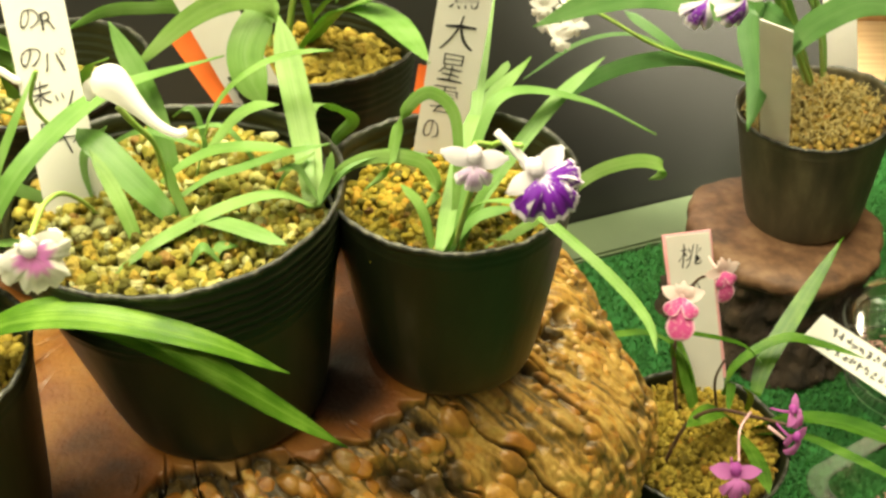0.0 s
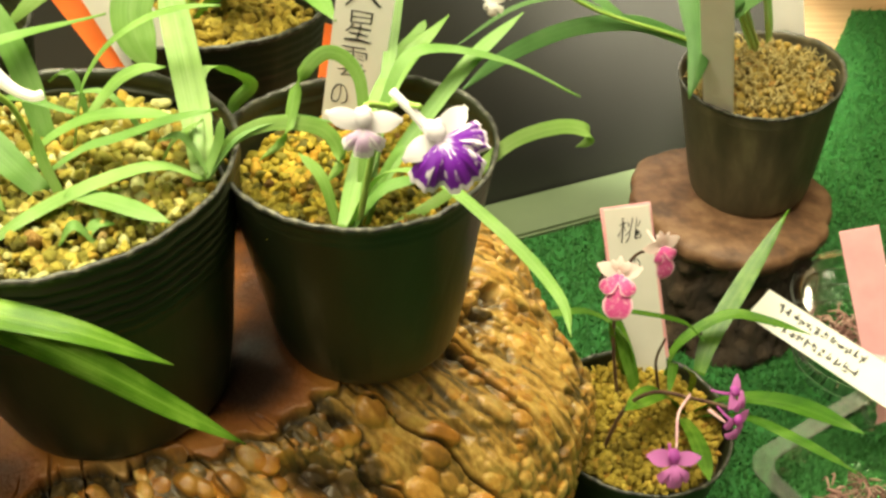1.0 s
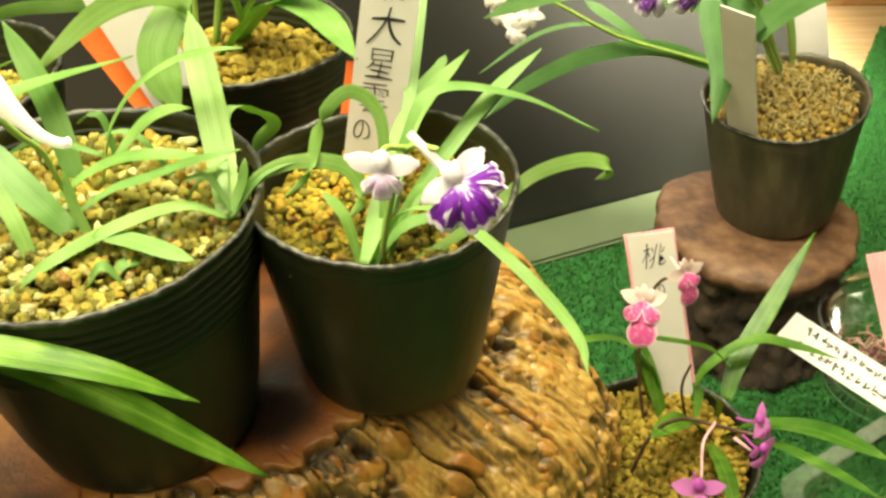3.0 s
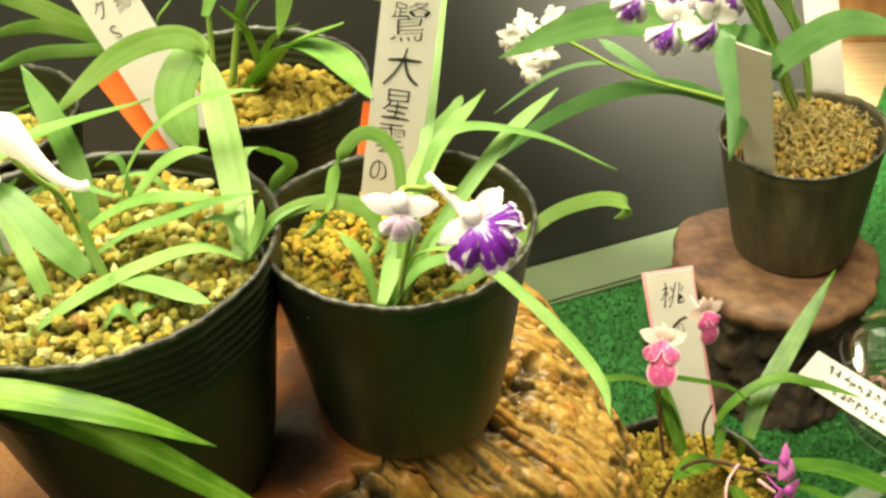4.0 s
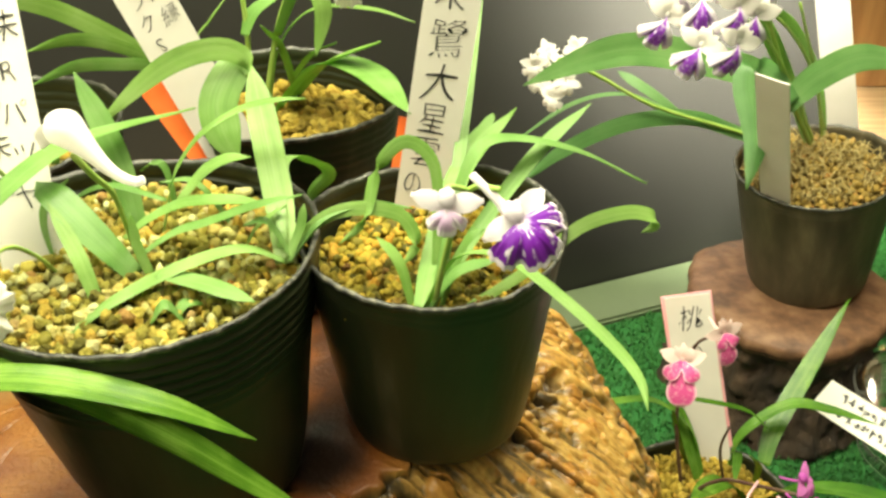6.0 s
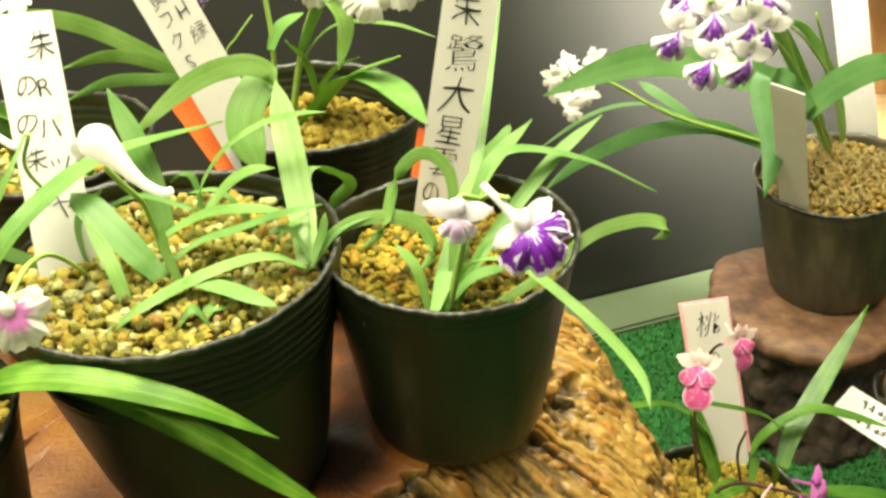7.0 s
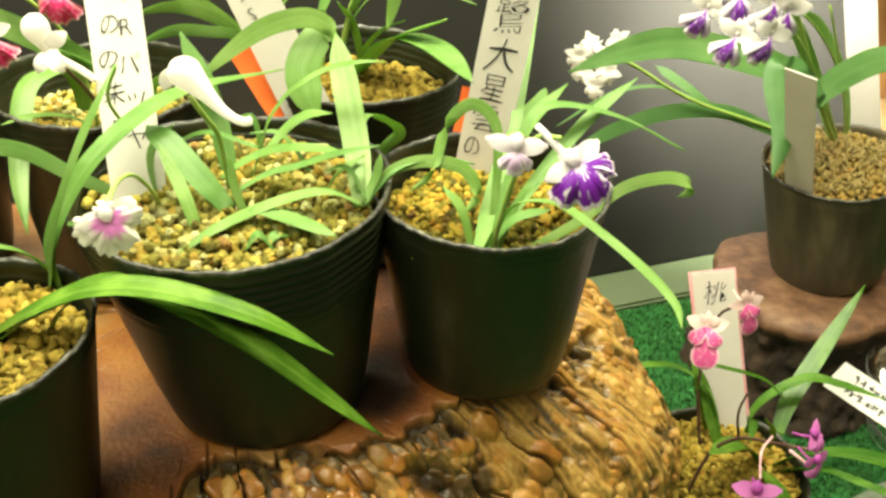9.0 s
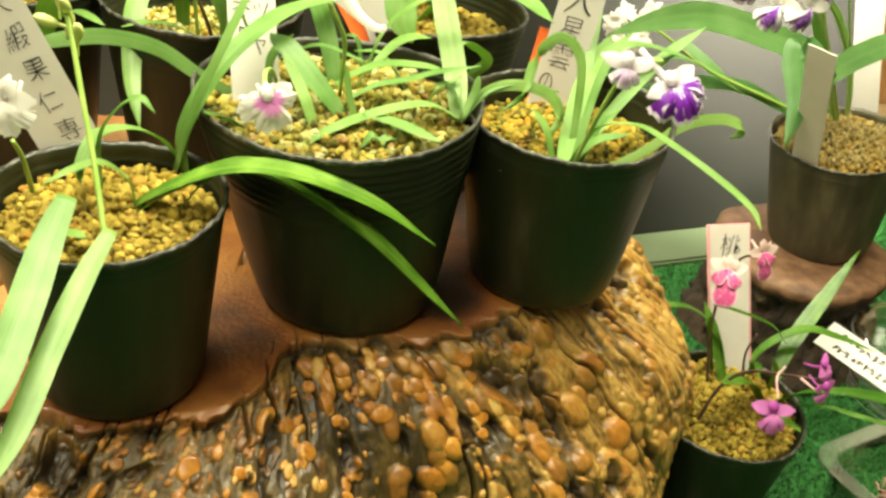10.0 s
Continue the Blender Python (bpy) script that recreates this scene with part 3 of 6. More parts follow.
# ---- pots ----
def pot(at, radius, height, base_radius, label, mat=PLASTIC, normal=(0, 0, 1), seed=0, ribs=5, rib=0.0006, group="plant pots", skew=(0.0, 0.0)):
    """A soft plastic nursery pot; at: the middle of the rim."""
    rng = random.Random(seed)
    p = [rng.uniform(0, 6.28) for _ in range(6)]
    wob = lambda a: (1 + 0.010 * math.sin(2 * a + p[0]) + 0.006 * math.sin(3 * a + p[1]) + 0.002 * math.sin(11 * a + p[2]), 0.0010 * math.sin(2 * a + p[3]) + 0.0002 * math.sin(13 * a + p[4]) + 0.0002 * math.sin(31 * a + p[5]))
    def bent(share):
        return lambda a: (1 + share * (wob(a)[0] - 1), share * wob(a)[1])
    half = bent(0.5)
    base = thing("plant_pot", at, label, "plant pot", group)
    bm = bmesh.new()
    rings = [(0.003, -height + 0.002, None), (base_radius * 0.82, -height + 0.002, None), (base_radius * 0.86, -height, None), (base_radius * 0.93, -height + 0.0007, None), (base_radius * 0.98, -height + 0.0026, None), (base_radius + 0.0003, -height + 0.0056, None)]
    wall = lambda h: base_radius + (radius - base_radius) * (h / height)
    for share in (0.2, 0.35, 0.5, 0.6):
        rings.append((wall(height * share), height * (share - 1), bent(share)))
    ribbed = []
    for k in range(ribs):
        h, d = height * (0.97 - 0.040 * (ribs - k)), rib * min(1.0, (k + 1) / (0.4 * ribs))
        ribbed.append((h, d, bent(h / height)))
        rings += [(wall(h), h - height, bent(h / height)), (wall(h) + d, h + height * 0.014 - height, bent(h / height)), (wall(h) + d * 0.8, h + height * 0.022 - height, bent(h / height)), (wall(h + height * 0.034), h + height * 0.034 - height, bent(h / height))]
    rings += [(radius, -0.0012, wob), (radius + 0.0004, 0.0, wob), (radius - 0.0006, 0.0003, wob), (radius - 0.0012, -0.0006, wob)]
    for h, d, way in reversed(ribbed):
        rings += [(wall(h) - 0.0011, h + height * 0.034 - height, way), (wall(h) + d - 0.0011, h + height * 0.018 - height, way), (wall(h) - 0.0011, h - height, way)]
    rings.append((wall(height * 0.58) - 0.001, -height * 0.42, bent(0.58)))
    lathe(bm, rings, 96)
    for v in bm.verts:
        v.co.x -= skew[0] * v.co.z
        v.co.y -= skew[1] * v.co.z
    bmesh.ops.recalc_face_normals(bm, faces=bm.faces)
    part("pot_wall", bm, mat, base)
    rag = [rng.gauss(0, 1) for _ in range(192)]
    frayed = lambda a: (wob(a)[0], wob(a)[1] + 0.00010 * rag[int(a / 6.2832 * 192) % 192])
    bm = bmesh.new()
    lathe(bm, [(radius + 0.0002, -0.0016, wob), (radius + 0.0006, -0.0008, wob), (radius + 0.0006, 0.0004, frayed), (radius - 0.0006, 0.0005, frayed), (radius - 0.0013, -0.0012, wob)], 192)
    part("rim", bm, RIM, base, "scuffed ragged rim")
    bm = bmesh.new()
    last = lathe(bm, [(wall(height * 0.78) - 0.0014, -height * 0.22, half), (0.01, -height * 0.2, None)], 48)
    bm.faces.new(last)
    part("soil", bm, SOIL, base, "dark damp soil below the grit")
    up = Vector(normal).normalized()
    base.rotation_mode = "QUATERNION"
    base.rotation_quaternion = Vector((0, 0, 1)).rotation_difference(up)
    return base


def pebble_shapes(level):
    shapes = []
    for k in range(12):
        bm = bmesh.new()
        bmesh.ops.create_icosphere(bm, subdivisions=level, radius=1.0)
        pick = random.Random(k)
        for v in bm.verts:
            n = noise.noise(v.co * 0.9 + Vector((k * 7.1, 0, 0))) + 0.5 * noise.noise(v.co * 2.1 + Vector((0, k * 3.3, 0)))
            v.co *= 1 + 0.45 * n
        for _ in range(8):
            d = Vector((pick.gauss(0, 1), pick.gauss(0, 1), pick.gauss(0, 1))).normalized()
            reach = pick.uniform(0.55, 0.85)
            for v in bm.verts:
                v.co -= d * max(0.0, v.co.dot(d) - reach)
        if level > 1:
            for v in bm.verts:
                v.co *= 1 + 0.16 * noise.noise(v.co * 4.5 + Vector((k, k * 2.0, 0)))
        bm.verts.index_update()
        shapes.append((np.array([v.co[:] for v in bm.verts]), np.array([[v.index for v in f.verts] for f in bm.faces])))
        bm.free()
    return shapes


PEBBLES, ROUGH_PEBBLES = pebble_shapes(1), pebble_shapes(2)


def pebble_meshes(mat):
    meshes = []
    for v, f in ROUGH_PEBBLES:
        me = bpy.data.meshes.new("pebble")
        me.from_pydata(v.tolist(), [], f.tolist())
        me.polygons.foreach_set("use_smooth", [True] * len(me.polygons))
        me.materials.append(mat)
        meshes.append(me)
    return meshes


def gravel(at, radius, size, label, mat=GRAVEL, seed=1, dome=0.003, normal=(0, 0, 1), shapes=PEBBLES, single=0):
    """Loose grit heaped inside a pot; at: the middle of its surface; single: so many pebbles at the front are objects."""
    rng = np.random.default_rng(seed)
    verts, faces, count = [], [], 0
    rows = int(radius / size * 1.15) + 1
    spots = []
    for layer in range(2):
        step = size * 1.62
        for i in range(-rows, rows + 1):
            for j in range(-rows, rows + 1):
                x, y = (i + 0.5 * (j % 2) + 0.33 * layer) * step, j * step * 0.87
                x, y = x + rng.normal(0, size * 0.35), y + rng.normal(0, size * 0.35)
                d = math.hypot(x, y)
                if d < radius - size * (1.3 + 0.8 * layer):
                    spots.append((layer, y, x, dome * (1 - (d / radius) ** 2) - layer * size * 1.05 + rng.normal(0, size * 0.35)))
    spots.sort()
    turn = Vector((0, 0, 1)).rotation_difference(Vector(normal).normalized()).to_matrix()
    base = thing("grit", at, label, "grit") if single else None
    meshes = pebble_meshes(mat[1]) if single else []
    for k, (layer, y, x, z) in enumerate(spots):
        pick = int(rng.integers(len(shapes)))
        q = Euler(rng.uniform(0, 6.28, 3)).to_matrix()
        s = size * 1.08 * min(1.7, rng.lognormal(0, 0.30)) * np.array([1.0, rng.uniform(0.75, 1.0), rng.uniform(0.65, 0.95)])
        if k < single:
            ob = new("pebble", meshes[pick])
            ob.parent = base
            ob.matrix_local = Matrix.Translation((x, y, z)) @ q.to_4x4() @ Matrix.Diagonal((*s, 1))
            continue
        v, f = shapes[pick]
        verts.append((v * s) @ np.array(q).T + np.array([x, y, z]))
        faces.append(f + count)
        count += len(v)
    ob = from_arrays("loose_grit" if single else "grit", np.concatenate(verts) @ np.array(turn).T, np.concatenate(faces), mat[0])
    if single:
        ob.parent = base
        return tagged(ob, kind="stuff")
    ob.location = at
    return tagged(ob, label, "grit", kind="stuff")


LEAN_D = (-0.13, -0.06, 1)
POT_A = pot((-0.0880, 0.2930, 0.2595), 0.0560, 0.0905, 0.0380, "large black plastic nursery pot with ribbed rim on the burl", seed=1, ribs=8, rib=0.0014, skew=(0.089, -0.045))
POT_B = pot((0.0040, 0.3090, 0.2548), 0.0440, 0.0825, 0.0325, "black plastic nursery pot on the edge of the burl", seed=2, ribs=2, rib=0.0003, skew=(0.012, 0.05))
POT_C = pot((-0.0556, 0.4065, 0.2585), 0.0449, 0.0890, 0.0330, "black plastic nursery pot at the back of the burl", seed=3)
POT_D = pot((0.2165, 0.5350, 0.1553), 0.0442, 0.0800, 0.0345, "dusty black plastic nursery pot standing on the stump", DUSTY, LEAN_D, seed=4, ribs=2, rib=0.0003)
POT_E = pot((0.1271, 0.3587, 0.0688), 0.0446, 0.0680, 0.0340, "low black plastic pot on the turf beside the burl", seed=5, ribs=2, rib=0.0003)
POT_F = pot((-0.1590, 0.2250, 0.2420), 0.0405, 0.0785, 0.0305, "black plastic nursery pot at the front of the burl", seed=6, ribs=2, rib=0.0003)
POT_G = pot((-0.1600, 0.3700, 0.2620), 0.0450, 0.0930, 0.0330, "black plastic nursery pot with a wide inner rim", seed=7)
POT_H = pot((-0.2485, 0.3700, 0.2620), 0.0420, 0.0930, 0.0320, "black plastic nursery pot beside other pots on the burl", seed=8)

gravel((-0.0880, 0.2930, 0.2495), 0.0545, 0.00205, "pale yellow grit with mossy bits filling the large pot", GRAVEL_PALE, 1, 0.006, shapes=ROUGH_PEBBLES, single=300)
gravel((0.0040, 0.3090, 0.2405), 0.0415, 0.0018, "yellow-brown grit filling the pot", GRAVEL, 2, shapes=ROUGH_PEBBLES, single=300)
gravel((-0.0556, 0.4065, 0.2425), 0.0425, 0.0025, "coarse yellow grit filling the pot", GRAVEL_EVEN, 3, single=300)
gravel((0.2165, 0.5350, 0.1495), 0.0422, 0.0021, "tan grit with dry fibres filling the pot", GRAVEL_TAN, 4, 0.006, LEAN_D)
gravel((0.1271, 0.3587, 0.0640), 0.0432, 0.0019, "yellow-brown grit filling the low pot", GRAVEL_EVEN, 5, 0.004, shapes=ROUGH_PEBBLES, single=300)
gravel((-0.1590, 0.2250, 0.2330), 0.0385, 0.0018, "small even yellow grit filling the pot", GRAVEL_EVEN, 6, shapes=ROUGH_PEBBLES, single=300)
gravel((-0.1600, 0.3700, 0.2420), 0.0415, 0.0019, "yellow and white grit low in the pot", GRAVEL_PALE, 7)
gravel((-0.2485, 0.3700, 0.2480), 0.0395, 0.0019, "yellow grit filling the pot", GRAVEL, 8)


# ---- plants ----
def thin_material(name, colour, rough, through_colour, share):
    """A thin sheet that lets some light through."""
    m = material(name, colour, rough)
    out = m.node_tree.nodes["Material Output"]
    t = m.node_tree.nodes.new("ShaderNodeBsdfTranslucent")
    t.inputs["Color"].default_value = (*through_colour, 1)
    mix = node(m, "ShaderNodeMixShader", Fac=share)
    join(m, shader(m), 0, mix, 1)
    join(m, t, 0, mix, 2)
    join(m, mix, 0, out, "Surface")
    return m


def leaf_material(name, dark, mid, light, through_colour, rough=0.36, through=0.40):
    """Leaf tissue: parallel veins, a paler keel, blotches, and its own tone for each leaf."""
    m = thin_material(name, mid, rough, through_colour, through)
    uv = node(m, "ShaderNodeTexCoord")
    mp = node(m, "ShaderNodeMapping")
    mp.inputs["Scale"].default_value = (30, 0.9, 1)
    join(m, uv, "UV", mp, "Vector")
    n = node(m, "ShaderNodeTexNoise", Scale=1.0, Detail=3.0)
    join(m, mp, "Vector", n, "Vector")
    n2 = node(m, "ShaderNodeTexNoise", Scale=70.0, Detail=5.0)
    join(m, uv, "Object", n2, "Vector")
    blend = node(m, "ShaderNodeMix", Factor=0.5)
    join(m, n, "Fac", blend, "A")
    join(m, n2, "Fac", blend, "B")
    r = ramp(m, [(0.38, dark), (0.5, mid), (0.62, light)])
    join(m, blend, "Result", r, "Fac")
    sep = node(m, "ShaderNodeSeparateXYZ")
    join(m, uv, "UV", sep, "Vector")
    keel = ramp(m, [(0.44, (0, 0, 0)), (0.485, (1, 1, 1)), (0.515, (1, 1, 1)), (0.56, (0, 0, 0))])
    join(m, sep, "X", keel, "Fac")
    pale = m.node_tree.nodes.new("ShaderNodeMixRGB")
    pale.inputs["Color2"].default_value = (*light, 1)
    half = m.node_tree.nodes.new("ShaderNodeMath")
    half.operation = "MULTIPLY"
    half.inputs[1].default_value = 0.6
    join(m, keel, "Color", half, 0)
    join(m, half, 0, pale, "Fac")
    join(m, r, "Color", pale, "Color1")
    info = node(m, "ShaderNodeObjectInfo")
    hue = node(m, "ShaderNodeHueSaturation")
    spread = node(m, "ShaderNodeMapRange", From_Min=0.0, From_Max=1.0, To_Min=0.82, To_Max=1.16)
    tint = node(m, "ShaderNodeMapRange", From_Min=0.0, From_Max=1.0, To_Min=0.505, To_Max=0.48)
    join(m, info, "Random", spread, "Value")
    join(m, info, "Random", tint, "Value")
    join(m, spread, "Result", hue, "Value")
    join(m, tint, "Result", hue, "Hue")
    join(m, pale, "Color", hue, "Color")
    join(m, hue, "Color", shader(m), "Base Color")
    bp = node(m, "ShaderNodeBump", Strength=0.45, Distance=0.0004)
    join(m, n, "Fac", bp, "Height")
    join(m, bp, "Normal", shader(m), "Normal")
    return m


LEAF = leaf_material("fresh_leaf", (0.092, 0.215, 0.034), (0.168, 0.335, 0.072), (0.255, 0.425, 0.135), (0.31, 0.55, 0.13))
LEAF_DEEP = leaf_material("deep_green_leaf", (0.030, 0.105, 0.008), (0.062, 0.180, 0.014), (0.165, 0.34, 0.046), (0.13, 0.36, 0.020), 0.26, 0.28)
LEAF_BLUE = leaf_material("broad_leaf", (0.080, 0.20, 0.055), (0.125, 0.285, 0.088), (0.19, 0.36, 0.130), (0.24, 0.50, 0.13))
STEM = material("green_stem", (0.20, 0.36, 0.048), 0.45)
noisy(STEM, [(0.3, (0.22, 0.38, 0.055)), (0.7, (0.36, 0.50, 0.120))], 90)
DARKSTEM = material("dark_purple_stem", (0.07, 0.03, 0.03), 0.45)
noisy(DARKSTEM, [(0.3, (0.05, 0.02, 0.02)), (0.7, (0.12, 0.07, 0.04))], 120)
PINKSTEM = material("pale_pink_stem", (0.6, 0.35, 0.36), 0.45)
noisy(PINKSTEM, [(0.3, (0.45, 0.22, 0.28)), (0.7, (0.70, 0.48, 0.46))], 120)


def strip(bm, points, half, side, fold, n, outline, thick=0.00035):
    """A closed thin blade along a smooth line, folded along its middle, with u across and v along."""
    uv = bm.loops.layers.uv.verify()
    line = spline(points, n)
    chord = line[-1] - line[0]
    s = Vector(side) if side else Vector((chord.x, chord.y, 0)).cross(Vector((0, 0, 1)))
    if s.length < 1e-6:
        s = Vector((1, 0, 0))
    cols = (-1.0, -0.55, 0.0, 0.55, 1.0)
    rows = []
    for i, p in enumerate(line):
        t = (line[min(i + 1, n)] - line[max(i - 1, 0)]).normalized()
        u = (s - t * s.dot(t)).normalized()
        up = u.cross(t)
        w = half * outline(i / n)
        top = [bm.verts.new(p + u * (c * w) + up * (fold * w * abs(c) + thick * (1 - c * c))) for c in cols]
        low = [bm.verts.new(p + u * (c * w) + up * (fold * w * abs(c) - thick * (1 - c * c) - 0.00006)) for c in cols]
        rows.append((top, low))
    for i in range(n):
        (a, b), (c, d) = rows[i], rows[i + 1]
        for k in range(4):
            for quad in ((a[k], a[k + 1], c[k + 1], c[k]), (b[k + 1], b[k], d[k], d[k + 1])):
                f = bm.faces.new(quad)
                for loop in f.loops:
                    j = next(q for q in range(5) if loop.vert in (a[q], b[q], c[q], d[q]))
                    loop[uv].uv = ((cols[j] + 1) / 2, (i + (loop.vert in c or loop.vert in d)) / n)
        for rim in (bm.faces.new((a[0], c[0], d[0], b[0])), bm.faces.new((a[4], b[4], d[4], c[4]))):
            for e in rim.edges:
                e.smooth = False
    for (top, low), flip in ((rows[0], False), (rows[-1], True)):
        ring = top + low[::-1]
        bm.faces.new(ring if flip else ring[::-1])
    return bm


def blade(v):
    """A grass-like leaf: narrow foot, widest past the middle, pointed tip."""
    return max(0.05, (0.58 + 0.42 * math.sin(min(v / 0.5, 1) * math.pi / 2)) * (1 - max(0.0, (v - 0.60) / 0.40) ** 2.5))


def leaf(plant, points, half, side=None, mat=None):
    rng = random.Random(int(points[0][0] * 1e4) + int(points[-1][1] * 1e5))
    bm = strip(bmesh.new(), [Vector(p) - plant.location for p in points], half, side, rng.uniform(0.05, 0.20), 30, blade)
    return part("leaf", bm, mat or plant_leaf[plant.name], plant)


def stem(plant, points, radius, mat):
    return part("stem", tube(bmesh.new(), [Vector(p) - plant.location for p in points], radius, radius * 0.75, 16), mat, plant)


plant_leaf = {}


def orchid(at, label, mat=None):
    ob = thing("orchid_plant", at, label, "orchid", "potted orchids")
    plant_leaf[ob.name] = mat or LEAF
    return ob


# ---- flowers ----
def petal_material(name, pale, deep, spread):
    """Petal tissue: deep colour gathered towards the foot (v = 0) where spread is above 0, with fine veins."""
    m = thin_material(name, pale, 0.55, pale, 0.5)
    uv = node(m, "ShaderNodeTexCoord")
    sep = node(m, "ShaderNodeSeparateXYZ")
    join(m, uv, "UV", sep, "Vector")
    mp = node(m, "ShaderNodeMapping")
    mp.inputs["Scale"].default_value = (14, 1.6, 1)
    join(m, uv, "UV", mp, "Vector")
    n = node(m, "ShaderNodeTexNoise", Scale=1.0, Detail=3.0)
    join(m, mp, "Vector", n, "Vector")
    add = m.node_tree.nodes.new("ShaderNodeMath")
    add.operation = "MULTIPLY_ADD"
    join(m, n, "Fac", add, 0)
    add.inputs[1].default_value = 0.55
    join(m, sep, "Y", add, 2)
    r = ramp(m, [(max(0.02, spread), deep), (spread + 0.18, pale)])
    join(m, add, 0, r, "Fac")
    join(m, r, "Color", shader(m), "Base Color")
    return m


def lip_material(name, deep, pale, margin, vein, throat=0.22):
    """Lip tissue: coloured blotch with pale veins and a pale frilled margin."""
    m = thin_material(name, deep, 0.45, deep, 0.2)
    uv = node(m, "ShaderNodeTexCoord")
    sep = node(m, "ShaderNodeSeparateXYZ")
    join(m, uv, "UV", sep, "Vector")
    mp = node(m, "ShaderNodeMapping")
    mp.inputs["Scale"].default_value = (13, 2.2, 1)
    join(m, uv, "UV", mp, "Vector")
    n = node(m, "ShaderNodeTexNoise", Scale=1.0, Detail=4.0)
    join(m, mp, "Vector", n, "Vector")
    veins = ramp(m, [(vein, (0, 0, 0)), (vein + 0.07, (1, 1, 1))])
    join(m, n, "Fac", veins, "Fac")
    add = m.node_tree.nodes.new("ShaderNodeMath")
    add.operation = "MULTIPLY_ADD"
    join(m, n, "Fac", add, 0)
    add.inputs[1].default_value = 0.16
    join(m, sep, "Y", add, 2)
    band = ramp(m, [(throat, (1, 1, 1)), (throat + 0.16, (0, 0, 0)), (margin, (0, 0, 0)), (margin + 0.06, (1, 1, 1))])
    join(m, add, 0, band, "Fac")
    top = m.node_tree.nodes.new("ShaderNodeMixRGB")
    top.blend_type = "LIGHTEN"
    top.inputs["Fac"].default_value = 1.0
    join(m, veins, "Color", top, "Color1")
    join(m, band, "Color", top, "Color2")
    mix = m.node_tree.nodes.new("ShaderNodeMixRGB")
    mix.inputs["Color1"].default_value = (*deep, 1)
    mix.inputs["Color2"].default_value = (*pale, 1)
    join(m, top, "Color", mix, "Fac")
    join(m, mix, "Color", shader(m), "Base Color")
    return m


def rose_material(name, deep, pale, edge=0.13, tip=0.90):
    """Lobed lip tissue: even deep colour, mottled, with a thin pale margin all round."""
    m = thin_material(name, deep, 0.5, deep, 0.25)
    uv = node(m, "ShaderNodeTexCoord")
    sep = node(m, "ShaderNodeSeparateXYZ")
    join(m, uv, "UV", sep, "Vector")
    n = node(m, "ShaderNodeTexNoise", Scale=700.0, Detail=4.0)
    join(m, uv, "Object", n, "Vector")
    parts = [ramp(m, [(edge - 0.13, (1, 1, 1)), (edge, (0, 0, 0)), (1 - edge, (0, 0, 0)), (1.13 - edge, (1, 1, 1))]), ramp(m, [(tip, (0, 0, 0)), (tip + 0.08, (1, 1, 1))]), ramp(m, [(0.52, (0, 0, 0)), (0.75, (0.8, 0.8, 0.8))])]
    for r, (source, out) in zip(parts, ((sep, "X"), (sep, "Y"), (n, "Fac"))):
        join(m, source, out, r, "Fac")
    top = parts[0]
    for r in parts[1:]:
        mix = m.node_tree.nodes.new("ShaderNodeMixRGB")
        mix.blend_type = "LIGHTEN"
        mix.inputs["Fac"].default_value = 1.0
        join(m, top, "Color", mix, "Color1")
        join(m, r, "Color", mix, "Color2")
        top = mix
    mix = m.node_tree.nodes.new("ShaderNodeMixRGB")
    mix.inputs["Color1"].default_value = (*deep, 1)
    mix.inputs["Color2"].default_value = (*pale, 1)
    join(m, top, "Color", mix, "Fac")
    join(m, mix, "Color", shader(m), "Base Color")
    return m


WHITE = petal_material("white_petal", (0.92, 0.90, 0.87), (0.70, 0.74, 0.50), 0.10)
LILAC = petal_material("lilac_white_petal", (0.84, 0.80, 0.84), (0.80, 0.76, 0.62), 0.10)
CREAM = petal_material("cream_pink_petal", (0.92, 0.77, 0.74), (0.88, 0.58, 0.60), 0.14)
MAGENTA = petal_material("magenta_petal", (0.70, 0.24, 0.62), (0.46, 0.08, 0.44), 0.26)
LIP_PURPLE = lip_material("purple_lip", (0.17, 0.012, 0.36), (0.84, 0.76, 0.86), 0.98, 0.56, 0.22)
LIP_LILAC = lip_material("pale_lilac_lip", (0.62, 0.44, 0.66), (0.85, 0.80, 0.84), 0.88, 0.56)
LIP_PINK = rose_material("rose_pink_lip", (0.66, 0.085, 0.30), (0.92, 0.66, 0.74))
LIP_BLOTCH = rose_material("purple_blotched_lip", (0.24, 0.035, 0.46), (0.88, 0.84, 0.88), 0.27, 0.82)
LIP_RED = rose_material("crimson_lip", (0.72, 0.03, 0.17), (0.92, 0.55, 0.64), 0.12, 0.90)
LIP_CENTRE = petal_material("magenta_centred_lip", (0.92, 0.90, 0.84), (0.66, 0.14, 0.58), 0.72)
LIP_WHITE = petal_material("white_lip", (0.88, 0.86, 0.82), (0.78, 0.80, 0.58), 0.10)
BUD = material("green_bud", (0.55, 0.62, 0.18), 0.5)
noisy(BUD, [(0.3, (0.42, 0.56, 0.12)), (0.7, (0.70, 0.72, 0.30))], 160)


def oval(v):
    return max(0.06, math.sin(math.pi * min(1.0, 0.12 + 0.9 * v)) ** 0.7 if v < 0.97 else 0.25)


def obovate(v):
    return max(0.2, (0.35 + 0.65 * min(1.0, v / 0.6)) * math.sqrt(max(0.05, 1 - max(0.0, (v - 0.62) / 0.385) ** 2)))


